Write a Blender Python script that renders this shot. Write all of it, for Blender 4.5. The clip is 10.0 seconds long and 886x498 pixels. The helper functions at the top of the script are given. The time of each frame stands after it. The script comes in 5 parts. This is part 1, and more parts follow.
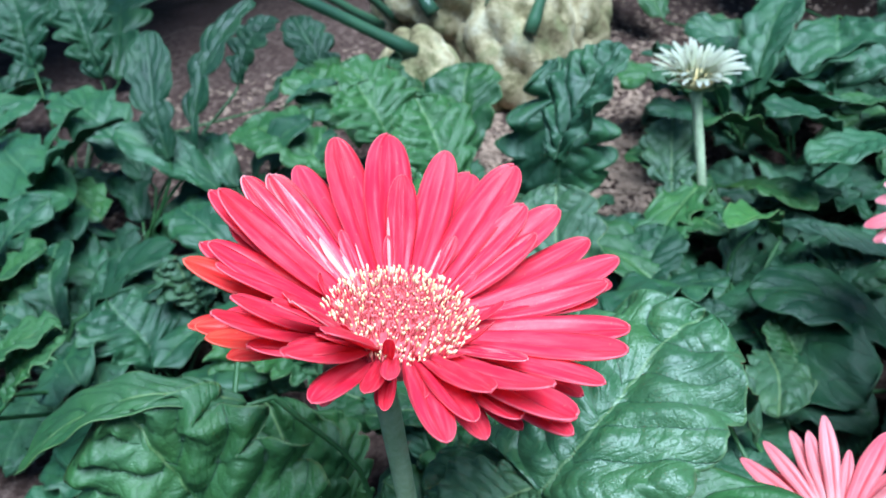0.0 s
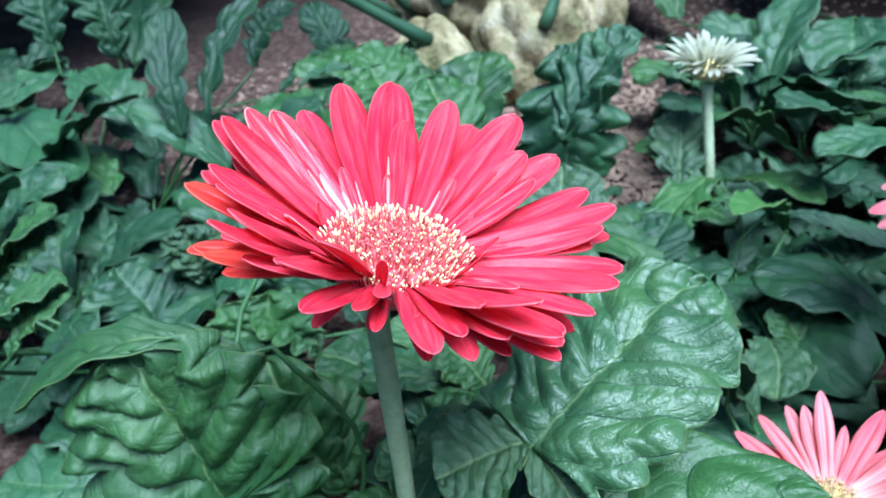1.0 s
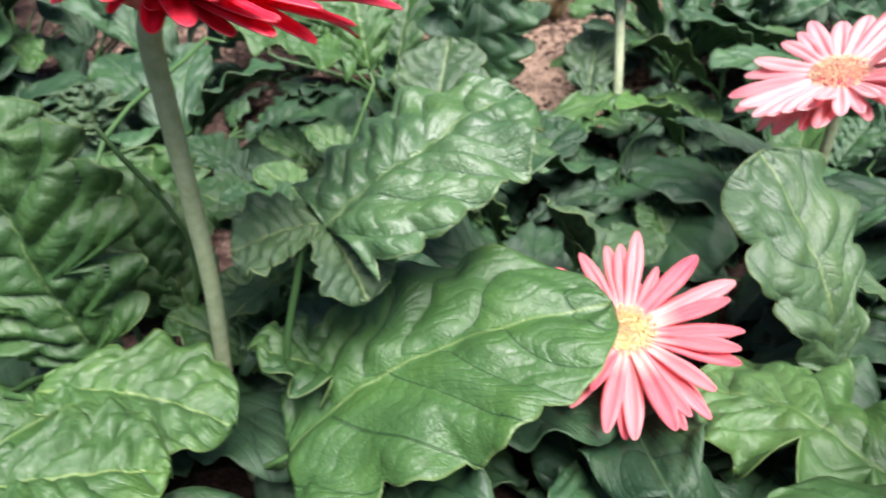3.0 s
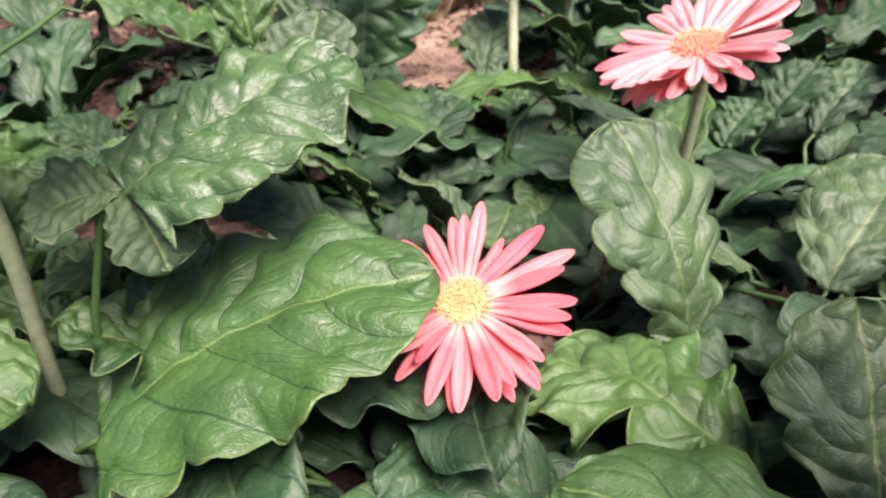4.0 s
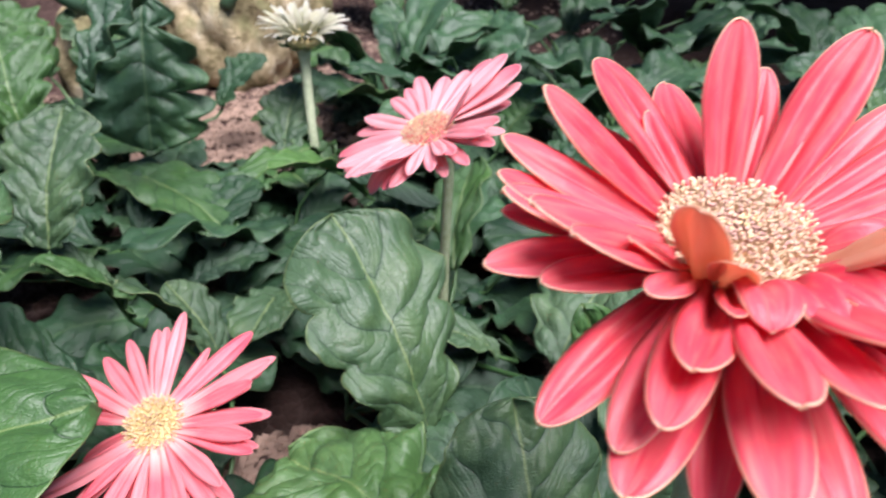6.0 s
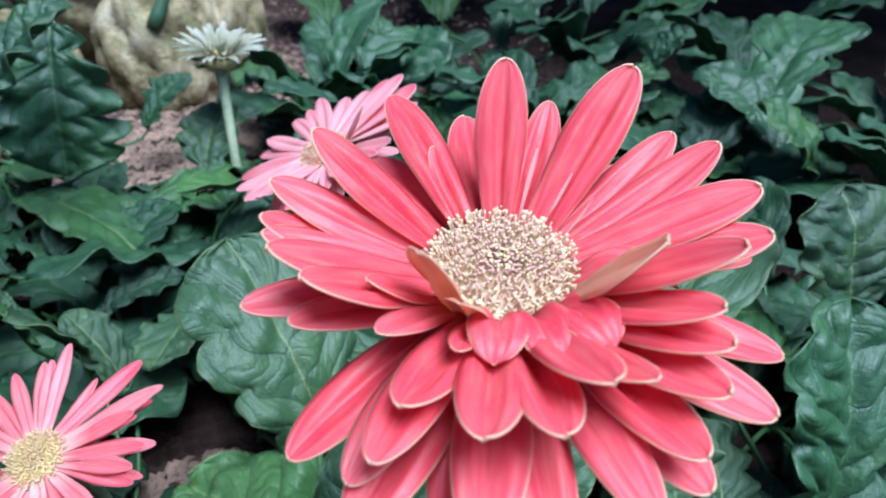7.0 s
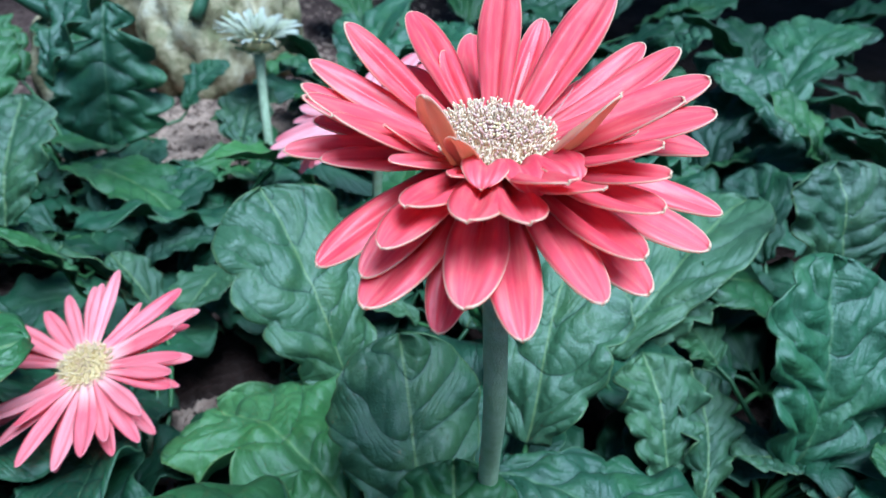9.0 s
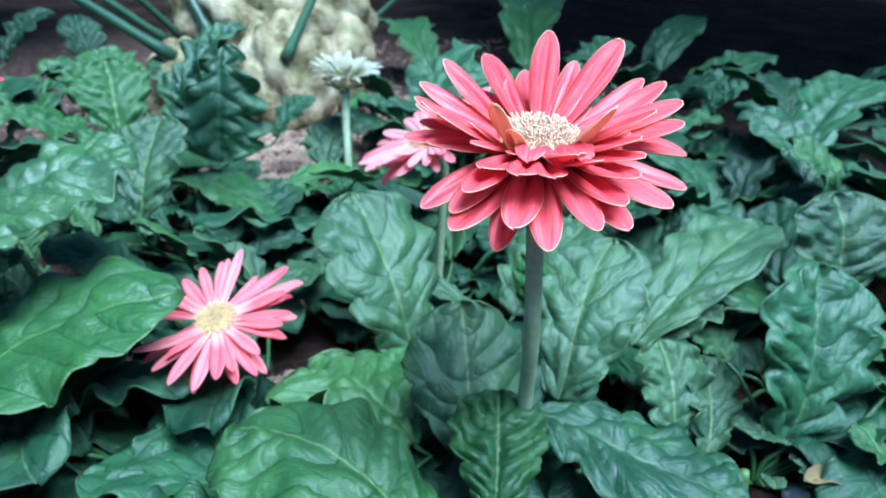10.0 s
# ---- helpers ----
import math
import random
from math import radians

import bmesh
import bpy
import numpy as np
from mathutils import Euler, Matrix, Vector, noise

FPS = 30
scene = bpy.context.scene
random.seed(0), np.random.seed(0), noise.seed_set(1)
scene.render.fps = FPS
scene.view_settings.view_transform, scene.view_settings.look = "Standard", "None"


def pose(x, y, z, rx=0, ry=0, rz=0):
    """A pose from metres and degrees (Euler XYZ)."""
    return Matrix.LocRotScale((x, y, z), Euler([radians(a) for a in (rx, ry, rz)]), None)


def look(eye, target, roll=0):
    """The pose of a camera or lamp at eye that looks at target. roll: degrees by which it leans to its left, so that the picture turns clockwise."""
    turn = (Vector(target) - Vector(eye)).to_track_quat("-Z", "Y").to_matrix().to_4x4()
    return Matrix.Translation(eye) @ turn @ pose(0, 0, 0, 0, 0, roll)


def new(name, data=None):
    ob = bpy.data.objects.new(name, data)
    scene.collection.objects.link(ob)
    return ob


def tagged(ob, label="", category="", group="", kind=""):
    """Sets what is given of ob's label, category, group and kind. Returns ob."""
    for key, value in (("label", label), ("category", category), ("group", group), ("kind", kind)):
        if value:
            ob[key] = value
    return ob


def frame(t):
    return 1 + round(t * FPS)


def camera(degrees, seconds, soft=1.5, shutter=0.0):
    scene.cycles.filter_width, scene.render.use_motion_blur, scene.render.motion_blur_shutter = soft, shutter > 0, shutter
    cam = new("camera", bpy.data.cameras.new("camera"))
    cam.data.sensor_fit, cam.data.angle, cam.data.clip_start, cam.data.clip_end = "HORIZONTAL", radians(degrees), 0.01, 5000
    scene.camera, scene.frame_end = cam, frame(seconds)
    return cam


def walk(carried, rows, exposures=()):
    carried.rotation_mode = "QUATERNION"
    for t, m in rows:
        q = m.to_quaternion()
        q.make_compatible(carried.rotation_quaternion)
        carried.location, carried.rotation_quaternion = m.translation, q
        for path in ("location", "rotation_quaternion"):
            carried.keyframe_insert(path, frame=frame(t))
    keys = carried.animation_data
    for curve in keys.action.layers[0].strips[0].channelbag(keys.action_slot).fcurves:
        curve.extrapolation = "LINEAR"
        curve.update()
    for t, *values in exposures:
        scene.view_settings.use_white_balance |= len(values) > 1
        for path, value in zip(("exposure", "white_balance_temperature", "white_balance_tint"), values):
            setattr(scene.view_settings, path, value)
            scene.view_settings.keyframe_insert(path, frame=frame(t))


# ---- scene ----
cam = camera(62.8, 10.0, 1.5, 0.3)
# a phone lens close to its subject: a little soft in front of and behind the blooms
cam.data.dof.use_dof, cam.data.dof.focus_distance, cam.data.dof.aperture_fstop = True, 0.195, 24.0
# seconds, place, turn
PATH = [
    (0, -0.0000, 0.0000, 0.4080, 56.95, 7.48, -4.84),
    (0.5, 0.0007, -0.0056, 0.3972, 56.94, 6.81, -4.13),
    (1, 0.0012, -0.0139, 0.3910, 57.64, 6.14, -3.02),
    (1.5, 0.0172, -0.0163, 0.3752, 57.17, 4.90, -3.32),
    (2, 0.0314, -0.0263, 0.3512, 56.81, 3.67, -2.44),
    (2.5, 0.0330, -0.0589, 0.3398, 57.13, 2.46, -0.20),
    (3, 0.0669, -0.0674, 0.3227, 56.54, 1.20, -1.66),
    (3.2, 0.0786, -0.0676, 0.3149, 56.31, 0.60, -2.46),
    (4.3, 0.1410, -0.0643, 0.3057, 56.15, -0.30, -6.11),
    (4.5, 0.1527, -0.0615, 0.3112, 56.60, -0.24, -7.18),
    (5, 0.1736, -0.0615, 0.3165, 56.74, -0.04, -8.37),
    (5.5, 0.2038, -0.0589, 0.3248, 57.73, 0.21, -10.25),
    (6, 0.2298, -0.0606, 0.3304, 58.94, 0.10, -11.94),
    (6.2, 0.2390, -0.0646, 0.3328, 59.26, 0.09, -12.77),
    (7.3, 0.2738, -0.0728, 0.3380, 59.58, 0.53, -15.43),
    (7.5, 0.2763, -0.0751, 0.3380, 59.58, 0.51, -15.46),
    (8, 0.2724, -0.0797, 0.3266, 58.89, 0.22, -14.75),
    (8.5, 0.2675, -0.0876, 0.3211, 59.19, -0.20, -13.97),
    (9, 0.2603, -0.1170, 0.3240, 60.81, -0.41, -12.58),
    (9.5, 0.2449, -0.1665, 0.3292, 62.77, -1.10, -9.57),
    (10, 0.2377, -0.2108, 0.3402, 64.28, -0.98, -7.79),
]
walk(
    cam,
    [(t, pose(x, y, z, rx, ry, rz)) for t, x, y, z, rx, ry, rz in PATH],
    [
        (0.0, 0.95, 4700, -1),
        (1.0, 1.02, 4750, 2),
        (2.2, 1.22, 5300, 6),
        (3.2, 1.33, 6500, 21),
        (5.0, 1.22, 7000, 32),
        (6.2, 0.88, 5700, 22),
        (7.4, 0.54, 4620, 5),
        (8.5, 0.57, 4420, 1),
        (9.5, 0.96, 4360, -2),
        (10.0, 1.10, 4420, -2),
    ],
)

# ---- daylight: bright overcast, soft light from high above ----
SUN_HEIGHT, SUN_TURN = 66, 152
sky_world = bpy.data.worlds.new("sky")
scene.world = sky_world
sky_world.use_nodes = True
sky = sky_world.node_tree.nodes.new("ShaderNodeTexSky")
sky.sky_type, sky.sun_disc = "NISHITA", False
sky.sun_elevation, sky.sun_rotation = radians(SUN_HEIGHT), radians(SUN_TURN)
back = sky_world.node_tree.nodes["Background"]
back.inputs["Strength"].default_value = 0.045
sky_world.node_tree.links.new(sky.outputs[0], back.inputs["Color"])
sun = new("sun", bpy.data.lights.new("sun", "SUN"))
sun.data.energy, sun.data.angle, sun.data.color = 4.7, radians(38), (1.0, 0.96, 0.90)
a, e = radians(SUN_TURN), radians(SUN_HEIGHT)
sun.matrix_world = look((math.sin(a) * math.cos(e) * 5, math.cos(a) * math.cos(e) * 5, math.sin(e) * 5), (0, 0, 0))


# ---- materials ----
class Nodes:
    """A small helper round one material's node tree."""

    def __init__(self, name):
        self.mat = bpy.data.materials.new(name)
        self.mat.use_nodes = True
        self.tree = self.mat.node_tree
        self.bsdf = self.tree.nodes["Principled BSDF"]

    def add(self, kind, inputs=(), operation="", interpolation_type="", feature="", uv_map="", blend=""):
        node = self.tree.nodes.new(kind)
        if operation:
            node.operation = operation
        if interpolation_type:
            node.interpolation_type = interpolation_type
        if feature:
            node.feature = feature
        if uv_map:
            node.uv_map = uv_map
        if blend:
            node.data_type, node.blend_type = "RGBA", blend
        for key, value in dict(inputs).items():
            self.to(value, node.inputs[key])
        return node

    def to(self, value, socket):
        if isinstance(value, bpy.types.NodeSocket):
            self.tree.links.new(value, socket)
        else:
            socket.default_value = value

    def math(self, op, a, b=0.0, c=0.0):
        return self.add("ShaderNodeMath", {0: a, 1: b, 2: c}, operation=op).outputs[0]

    def ramp(self, fac, *stops):
        node = self.add("ShaderNodeValToRGB", {0: fac})
        while len(node.color_ramp.elements) < len(stops):
            node.color_ramp.elements.new(0.5)
        for el, (at, col) in zip(node.color_ramp.elements, stops):
            el.position, el.color = at, (*col, 1)
        return node.outputs[0]

    def mix(self, fac, a, b, blend="MIX"):
        node = self.add("ShaderNodeMix", blend=blend)
        self.to(fac, node.inputs[0])
        for value, n in ((a, 6), (b, 7)):
            self.to((*value, 1) if isinstance(value, tuple) else value, node.inputs[n])
        return node.outputs[2]

    def noise(self, scale, detail=3, vector=None, rough=0.5):
        node = self.add("ShaderNodeTexNoise", {"Scale": scale, "Detail": detail, "Roughness": rough})
        self.to(vector or self.coord(), node.inputs["Vector"])
        return node.outputs[0]

    def coord(self):
        return self.add("ShaderNodeTexCoord").outputs["Object"]

    def uv(self):
        node = self.add("ShaderNodeSeparateXYZ", {0: self.add("ShaderNodeUVMap", uv_map="UVMap").outputs[0]})
        return node.outputs[0], node.outputs[1]

    def random(self):
        return self.add("ShaderNodeObjectInfo").outputs["Random"]

    def bump(self, height, strength, distance):
        self.to(self.add("ShaderNodeBump", {"Strength": strength, "Distance": distance, "Height": height}).outputs[0], self.bsdf.inputs["Normal"])

    def set(self, **values):
        for key, value in values.items():
            self.to((*value, 1) if isinstance(value, tuple) else value, self.bsdf.inputs[key.replace("_", " ")])
        return self.mat

    def translucent(self, colour, share):
        """Lets some light through a thin leaf or petal."""
        out = self.tree.nodes["Material Output"]
        thin = self.add("ShaderNodeBsdfTranslucent")
        self.to((*colour, 1) if isinstance(colour, tuple) else colour, thin.inputs["Color"])
        both = self.add("ShaderNodeMixShader", {0: share, 1: self.bsdf.outputs[0], 2: thin.outputs[0]})
        self.tree.links.new(both.outputs[0], out.inputs["Surface"])


def leaf_material(name, dark, light, vein, gloss, wax=0.78):
    """A waxy, blistered leaf: sunken side veins, cross veins between them, both darkened as crease shade, a pale midrib
    and a pale margin.
    """
    n = Nodes(name)
    phase, across = n.uv()
    cell = n.add("ShaderNodeSeparateXYZ", {0: n.add("ShaderNodeUVMap", uv_map="Cells").outputs[0]})
    co = n.coord()
    wobble = n.math("MULTIPLY", n.math("SUBTRACT", n.noise(150.0, 2, co), 0.5), 0.30)

    def lines(value, low, high):
        saw = n.math("ABSOLUTE", n.math("SUBTRACT", n.math("FRACT", value), 0.5))
        return n.add("ShaderNodeMapRange", {0: saw, 1: low, 2: high, 3: 0.0, 4: 1.0}, interpolation_type="SMOOTHSTEP").outputs[0]

    side = lines(phase, 0.472, 0.497)
    valley = lines(phase, 0.36, 0.5)
    cross = n.math("MULTIPLY", lines(n.math("ADD", cell.outputs[0], wobble), 0.462, 0.497), n.ramp(n.noise(70.0, 2, co), (0.40, (0, 0, 0)), (0.58, (1, 1, 1))))
    dip = lines(n.math("ADD", cell.outputs[0], wobble), 0.25, 0.5)
    rib = n.add("ShaderNodeMapRange", {0: n.math("ABSOLUTE", cell.outputs[1]), 1: 0.010, 2: 0.030, 3: 1.0, 4: 0.0}, interpolation_type="SMOOTHSTEP").outputs[0]
    rim = n.add("ShaderNodeMapRange", {0: n.math("ABSOLUTE", across), 1: 0.965, 2: 0.995}, interpolation_type="SMOOTHSTEP").outputs[0]
    warp = n.add("ShaderNodeVectorMath", {0: co, 1: n.add("ShaderNodeVectorMath", {0: n.add("ShaderNodeTexNoise", {"Scale": 60.0}).outputs["Color"], "Scale": 0.006}, operation="SCALE").outputs[0]}, operation="ADD").outputs[0]
    net = n.add("ShaderNodeTexVoronoi", {"Scale": 210.0, "Vector": warp}, feature="DISTANCE_TO_EDGE").outputs[0]
    cells = n.add("ShaderNodeMapRange", {0: net, 1: 0.0, 2: 0.35}, interpolation_type="SMOOTHSTEP").outputs[0]
    line = n.math("SUBTRACT", 1.0, n.add("ShaderNodeMapRange", {0: net, 1: 0.0, 2: 0.07}).outputs[0])
    tone = n.math("MULTIPLY_ADD", n.random(), 0.45, n.math("MULTIPLY", n.noise(30.0, 5), 0.65))
    base = n.ramp(tone, (0.2, dark), (0.85, light))
    # yellower patches between the veins, towards the midrib
    fresh = n.ramp(n.noise(34.0, 3, co), (0.46, (0, 0, 0)), (0.66, (1, 1, 1)))
    fresh = n.math("MULTIPLY", fresh, n.math("SUBTRACT", 1.0, valley))
    base = n.mix(n.math("MULTIPLY", fresh, 0.42), base, n.mix(0.55, light, (light[0] * 1.6, light[1] * 1.35, light[2] * 0.55)))
    base = n.mix(n.math("MULTIPLY", cells, 0.2), base, n.mix(0.5, base, light))
    # near-black tint that paints the shade in the creases along the veins
    crease_shade = (dark[0] * 0.35, dark[1] * 0.40, dark[2] * 0.55)
    base = n.mix(n.math("MULTIPLY", line, 0.28), base, crease_shade)
    base = n.mix(n.math("MULTIPLY", cross, 0.4), base, crease_shade)
    base = n.mix(n.math("MULTIPLY", side, 0.58), base, crease_shade)
    base = n.mix(n.math("MULTIPLY", rib, 0.52), base, vein)
    base = n.mix(n.math("MULTIPLY", rim, 0.45), base, vein)
    spots = n.ramp(n.noise(420.0, 2), (0.68, (0, 0, 0)), (0.75, (1, 1, 1)))
    base = n.mix(n.math("MULTIPLY", spots, 0.1), base, (0.3, 0.32, 0.2))
    dust = n.ramp(n.noise(11.0, 3), (0.5, (0, 0, 0)), (0.75, (1, 1, 1)))
    base = n.mix(n.math("MULTIPLY", dust, 0.1), base, (0.22, 0.30, 0.22))
    height = n.math("ADD", n.math("MULTIPLY", cells, 0.22), n.math("MULTIPLY", n.noise(120.0, 2), 0.1))
    height = n.math("SUBTRACT", height, n.math("MULTIPLY", side, 0.6))
    height = n.math("SUBTRACT", height, n.math("MULTIPLY", valley, 0.3))
    height = n.math("SUBTRACT", height, n.math("MULTIPLY", dip, 0.26))
    n.bump(height, 0.5, 0.0016)
    n.translucent(n.mix(0.5, base, (0.2, 0.4, 0.05)), 0.1)
    rough = n.math("MULTIPLY_ADD", dust, 0.12, n.math("MULTIPLY_ADD", n.noise(60.0, 3), 0.2, gloss + 0.03))
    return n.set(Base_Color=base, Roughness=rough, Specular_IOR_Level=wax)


LEAF = leaf_material("gerbera_leaf_green", (0.014, 0.051, 0.014), (0.047, 0.125, 0.030), (0.19, 0.27, 0.09), 0.38, 0.62)
LEAF_PALE = leaf_material("gerbera_leaf_fresh", (0.026, 0.082, 0.019), (0.070, 0.172, 0.038), (0.22, 0.31, 0.09), 0.38)
# deep green leaves; the same colour paints shade among the low leaves
LEAF_DARK = leaf_material("gerbera_leaf_deep_shaded", (0.009, 0.031, 0.015), (0.026, 0.076, 0.031), (0.08, 0.14, 0.065), 0.38, 0.45)
# a dimmer bluish green that also paints shade on leaves farther back
LEAF_TEAL = leaf_material("gerbera_leaf_bluish_dimmed", (0.014, 0.047, 0.021), (0.042, 0.114, 0.045), (0.13, 0.21, 0.09), 0.36, 0.62)
LEAF_SILVER = leaf_material("gerbera_leaf_silvery", (0.019, 0.060, 0.022), (0.058, 0.135, 0.048), (0.19, 0.27, 0.11), 0.31)
LEAF_GREY = leaf_material("gerbera_leaf_dusty", (0.022, 0.058, 0.024), (0.058, 0.122, 0.047), (0.20, 0.27, 0.09), 0.41, 0.68)
LEAF_DRY = leaf_material("gerbera_leaf_withered", (0.12, 0.09, 0.035), (0.26, 0.20, 0.09), (0.32, 0.26, 0.13), 0.5, 0.4)


def petal_material(name, root, body, tip, rim, rim_share, flush=None, streak_share=0.2):
    n = Nodes(name)
    along, across = n.uv()
    col = n.ramp(n.math("ADD", along, n.math("MULTIPLY", n.math("SUBTRACT", n.random(), 0.5), 0.3)), (0.0, root), (0.3, body), (0.75, body), (1.0, tip))
    # some petals are flushed with a second tone
    shift = n.math("FRACT", n.math("MULTIPLY", n.random(), 7.31))
    col = n.mix(n.math("MULTIPLY", shift, 0.5), col, flush or tip)
    streak = n.add("ShaderNodeTexNoise", {"Scale": 5.0, "Detail": 3.0})
    comb = n.add("ShaderNodeCombineXYZ", {0: n.math("MULTIPLY", along, 0.55), 1: n.math("MULTIPLY", across, 1.3), 2: n.math("MULTIPLY", n.random(), 30.0)})
    n.to(comb.outputs[0], streak.inputs["Vector"])
    pale = n.ramp(streak.outputs[0], (0.50, (0, 0, 0)), (0.76, (1, 1, 1)))
    deep = n.ramp(streak.outputs[0], (0.30, (1, 1, 1)), (0.48, (0, 0, 0)))
    col = n.mix(n.math("MULTIPLY", pale, streak_share), col, rim)
    col = n.mix(n.math("MULTIPLY", deep, 0.18), col, n.mix(0.7, col, (root[0] * 0.8, root[1] * 0.5, root[2] * 0.6)))
    # a whole petal may be deeper or paler than its neighbours; soft blotches within it
    kin = n.math("FRACT", n.math("MULTIPLY", n.random(), 13.7))
    col = n.mix(n.math("MULTIPLY", kin, 0.22), col, n.mix(0.6, col, (body[0] * 0.82, body[1] * 0.5, body[2] * 0.55)))
    blotch = n.ramp(n.noise(2.6, 4, n.add("ShaderNodeVectorMath", {0: n.coord(), 1: comb.outputs[0]}, operation="ADD").outputs[0]), (0.45, (0, 0, 0)), (0.70, (1, 1, 1)))
    col = n.mix(n.math("MULTIPLY", blotch, 0.22), col, n.mix(0.5, col, rim))
    specks = n.ramp(n.noise(34.0, 3), (0.70, (0, 0, 0)), (0.74, (1, 1, 1)))
    col = n.mix(n.math("MULTIPLY", specks, 0.25), col, (0.60, 0.36, 0.26))
    edge = n.math("MAXIMUM", n.math("MULTIPLY", n.math("ABSOLUTE", across), n.math("MULTIPLY_ADD", along, 0.05, 0.955)), n.math("MULTIPLY_ADD", along, 8.0, -7.02))
    edge = n.add("ShaderNodeMapRange", {0: edge, 1: 0.9, 2: 0.99}, interpolation_type="SMOOTHSTEP").outputs[0]
    col = n.mix(n.math("MULTIPLY", edge, n.math("MULTIPLY", rim_share, n.math("MULTIPLY_ADD", along, 0.7, 0.3))), col, rim)
    ridge = n.math("SINE", n.math("MULTIPLY", across, 14.0))
    n.bump(n.math("ADD", n.math("MULTIPLY", ridge, 0.4), n.noise(9.0, 2)), 0.25, 0.0009)
    n.translucent(col, 0.44)
    return n.set(Base_Color=col, Roughness=n.math("MULTIPLY_ADD", n.noise(70.0, 3), 0.3, 0.24), Specular_IOR_Level=0.42)


PETAL_RED = petal_material("petal_crimson", (0.78, 0.018, 0.070), (0.89, 0.020, 0.072), (0.90, 0.028, 0.065), (0.97, 0.45, 0.50), 0.35, (0.90, 0.075, 0.15))
# crimson with strong whitish streaks along the petal
PETAL_STREAKED = petal_material("petal_crimson_streaked", (0.76, 0.016, 0.085), (0.88, 0.018, 0.085), (0.90, 0.028, 0.065), (0.96, 0.72, 0.70), 0.5, (0.90, 0.10, 0.17), 0.7)
# the orange of light coming through crimson petals is put into this colour
PETAL_BACKLIT = petal_material("petal_crimson_backlit", (0.78, 0.02, 0.04), (0.88, 0.030, 0.045), (0.88, 0.075, 0.04), (0.95, 0.45, 0.30), 0.35)
PETAL_CORAL = petal_material("petal_coral", (0.66, 0.018, 0.036), (0.88, 0.072, 0.115), (0.91, 0.155, 0.19), (0.97, 0.76, 0.50), 0.95, (0.93, 0.23, 0.27), 0.18)
PETAL_PINK = petal_material("petal_salmon_pink", (0.94, 0.64, 0.56), (0.89, 0.19, 0.23), (0.84, 0.08, 0.14), (0.97, 0.70, 0.66), 0.35, (0.95, 0.52, 0.50))
PETAL_LIGHT = petal_material("petal_pale_pink", (0.96, 0.66, 0.63), (0.93, 0.38, 0.41), (0.88, 0.18, 0.24), (0.98, 0.82, 0.78), 0.7, (0.96, 0.62, 0.60))
PETAL_WHITE = petal_material("petal_white", (0.36, 0.42, 0.12), (0.55, 0.57, 0.38), (0.68, 0.69, 0.60), (0.9, 0.9, 0.8), 0.3)
PETAL_DRY = petal_material("petal_browned", (0.82, 0.30, 0.18), (0.92, 0.54, 0.33), (0.88, 0.50, 0.30), (0.92, 0.74, 0.54), 0.8)
PETAL_CREAM = petal_material("petal_cream", (0.88, 0.30, 0.32), (0.92, 0.55, 0.50), (0.90, 0.45, 0.45), (0.95, 0.80, 0.72), 0.5)


def plain_material(name, low, high, scale, rough, bump=0.3, dist=0.001, spec=0.4):
    n = Nodes(name)
    v = n.math("MULTIPLY_ADD", n.random(), 0.35, n.math("MULTIPLY", n.noise(scale, 4), 0.8))
    n.bump(n.noise(scale * 6, 3), bump, dist)
    return n.set(Base_Color=n.ramp(v, (0.25, low), (0.8, high)), Roughness=rough, Specular_IOR_Level=spec)


STEM = plain_material("flower_stem_green", (0.25, 0.32, 0.16), (0.47, 0.53, 0.34), 260.0, 0.6, 0.8, 0.001)
CUT_STALK = plain_material("cut_stalk_green", (0.06, 0.13, 0.03), (0.17, 0.26, 0.08), 60.0, 0.5)
STALK = plain_material("leaf_stalk_green", (0.025, 0.07, 0.02), (0.06, 0.13, 0.04), 60.0, 0.45)
FLORET_CREAM = plain_material("floret_cream", (0.76, 0.57, 0.30), (0.88, 0.74, 0.47), 300.0, 0.6)
FLORET_RED = plain_material("floret_crimson", (0.45, 0.03, 0.06), (0.80, 0.20, 0.20), 300.0, 0.6)
FLORET_BUFF = plain_material("floret_buff", (0.57, 0.40, 0.25), (0.75, 0.58, 0.38), 300.0, 0.65)
FLORET_YELLOW = plain_material("floret_yellow", (0.62, 0.44, 0.16), (0.82, 0.68, 0.36), 300.0, 0.6)
FLORET_BROWN = plain_material("floret_brown", (0.40, 0.19, 0.16), (0.66, 0.43, 0.35), 300.0, 0.6)
BRACT = plain_material("bract_green", (0.06, 0.12, 0.05), (0.14, 0.20, 0.09), 80.0, 0.5)


# ---- building blocks ----
def mesh_from(name, verts, faces, mats, uvs=None, smooth=True, slots=None, cells=None):
    me = bpy.data.meshes.new(name)
    me.from_pydata([tuple(v) for v in verts], [], faces)
    for m in mats:
        me.materials.append(m)
    for layer_name, values in (("UVMap", uvs), ("Cells", cells)):
        if values is not None:
            layer = me.uv_layers.new(name=layer_name)
            order = np.empty(len(me.loops), dtype=np.int32)
            me.loops.foreach_get("vertex_index", order)
            layer.data.foreach_set("uv", np.asarray(values, dtype=np.float32)[order].ravel())
    if smooth:
        me.polygons.foreach_set("use_smooth", np.ones(len(me.polygons), dtype=bool))
    if slots is not None:
        me.polygons.foreach_set("material_index", np.asarray(slots, dtype=np.int32))
    me.update()
    return me


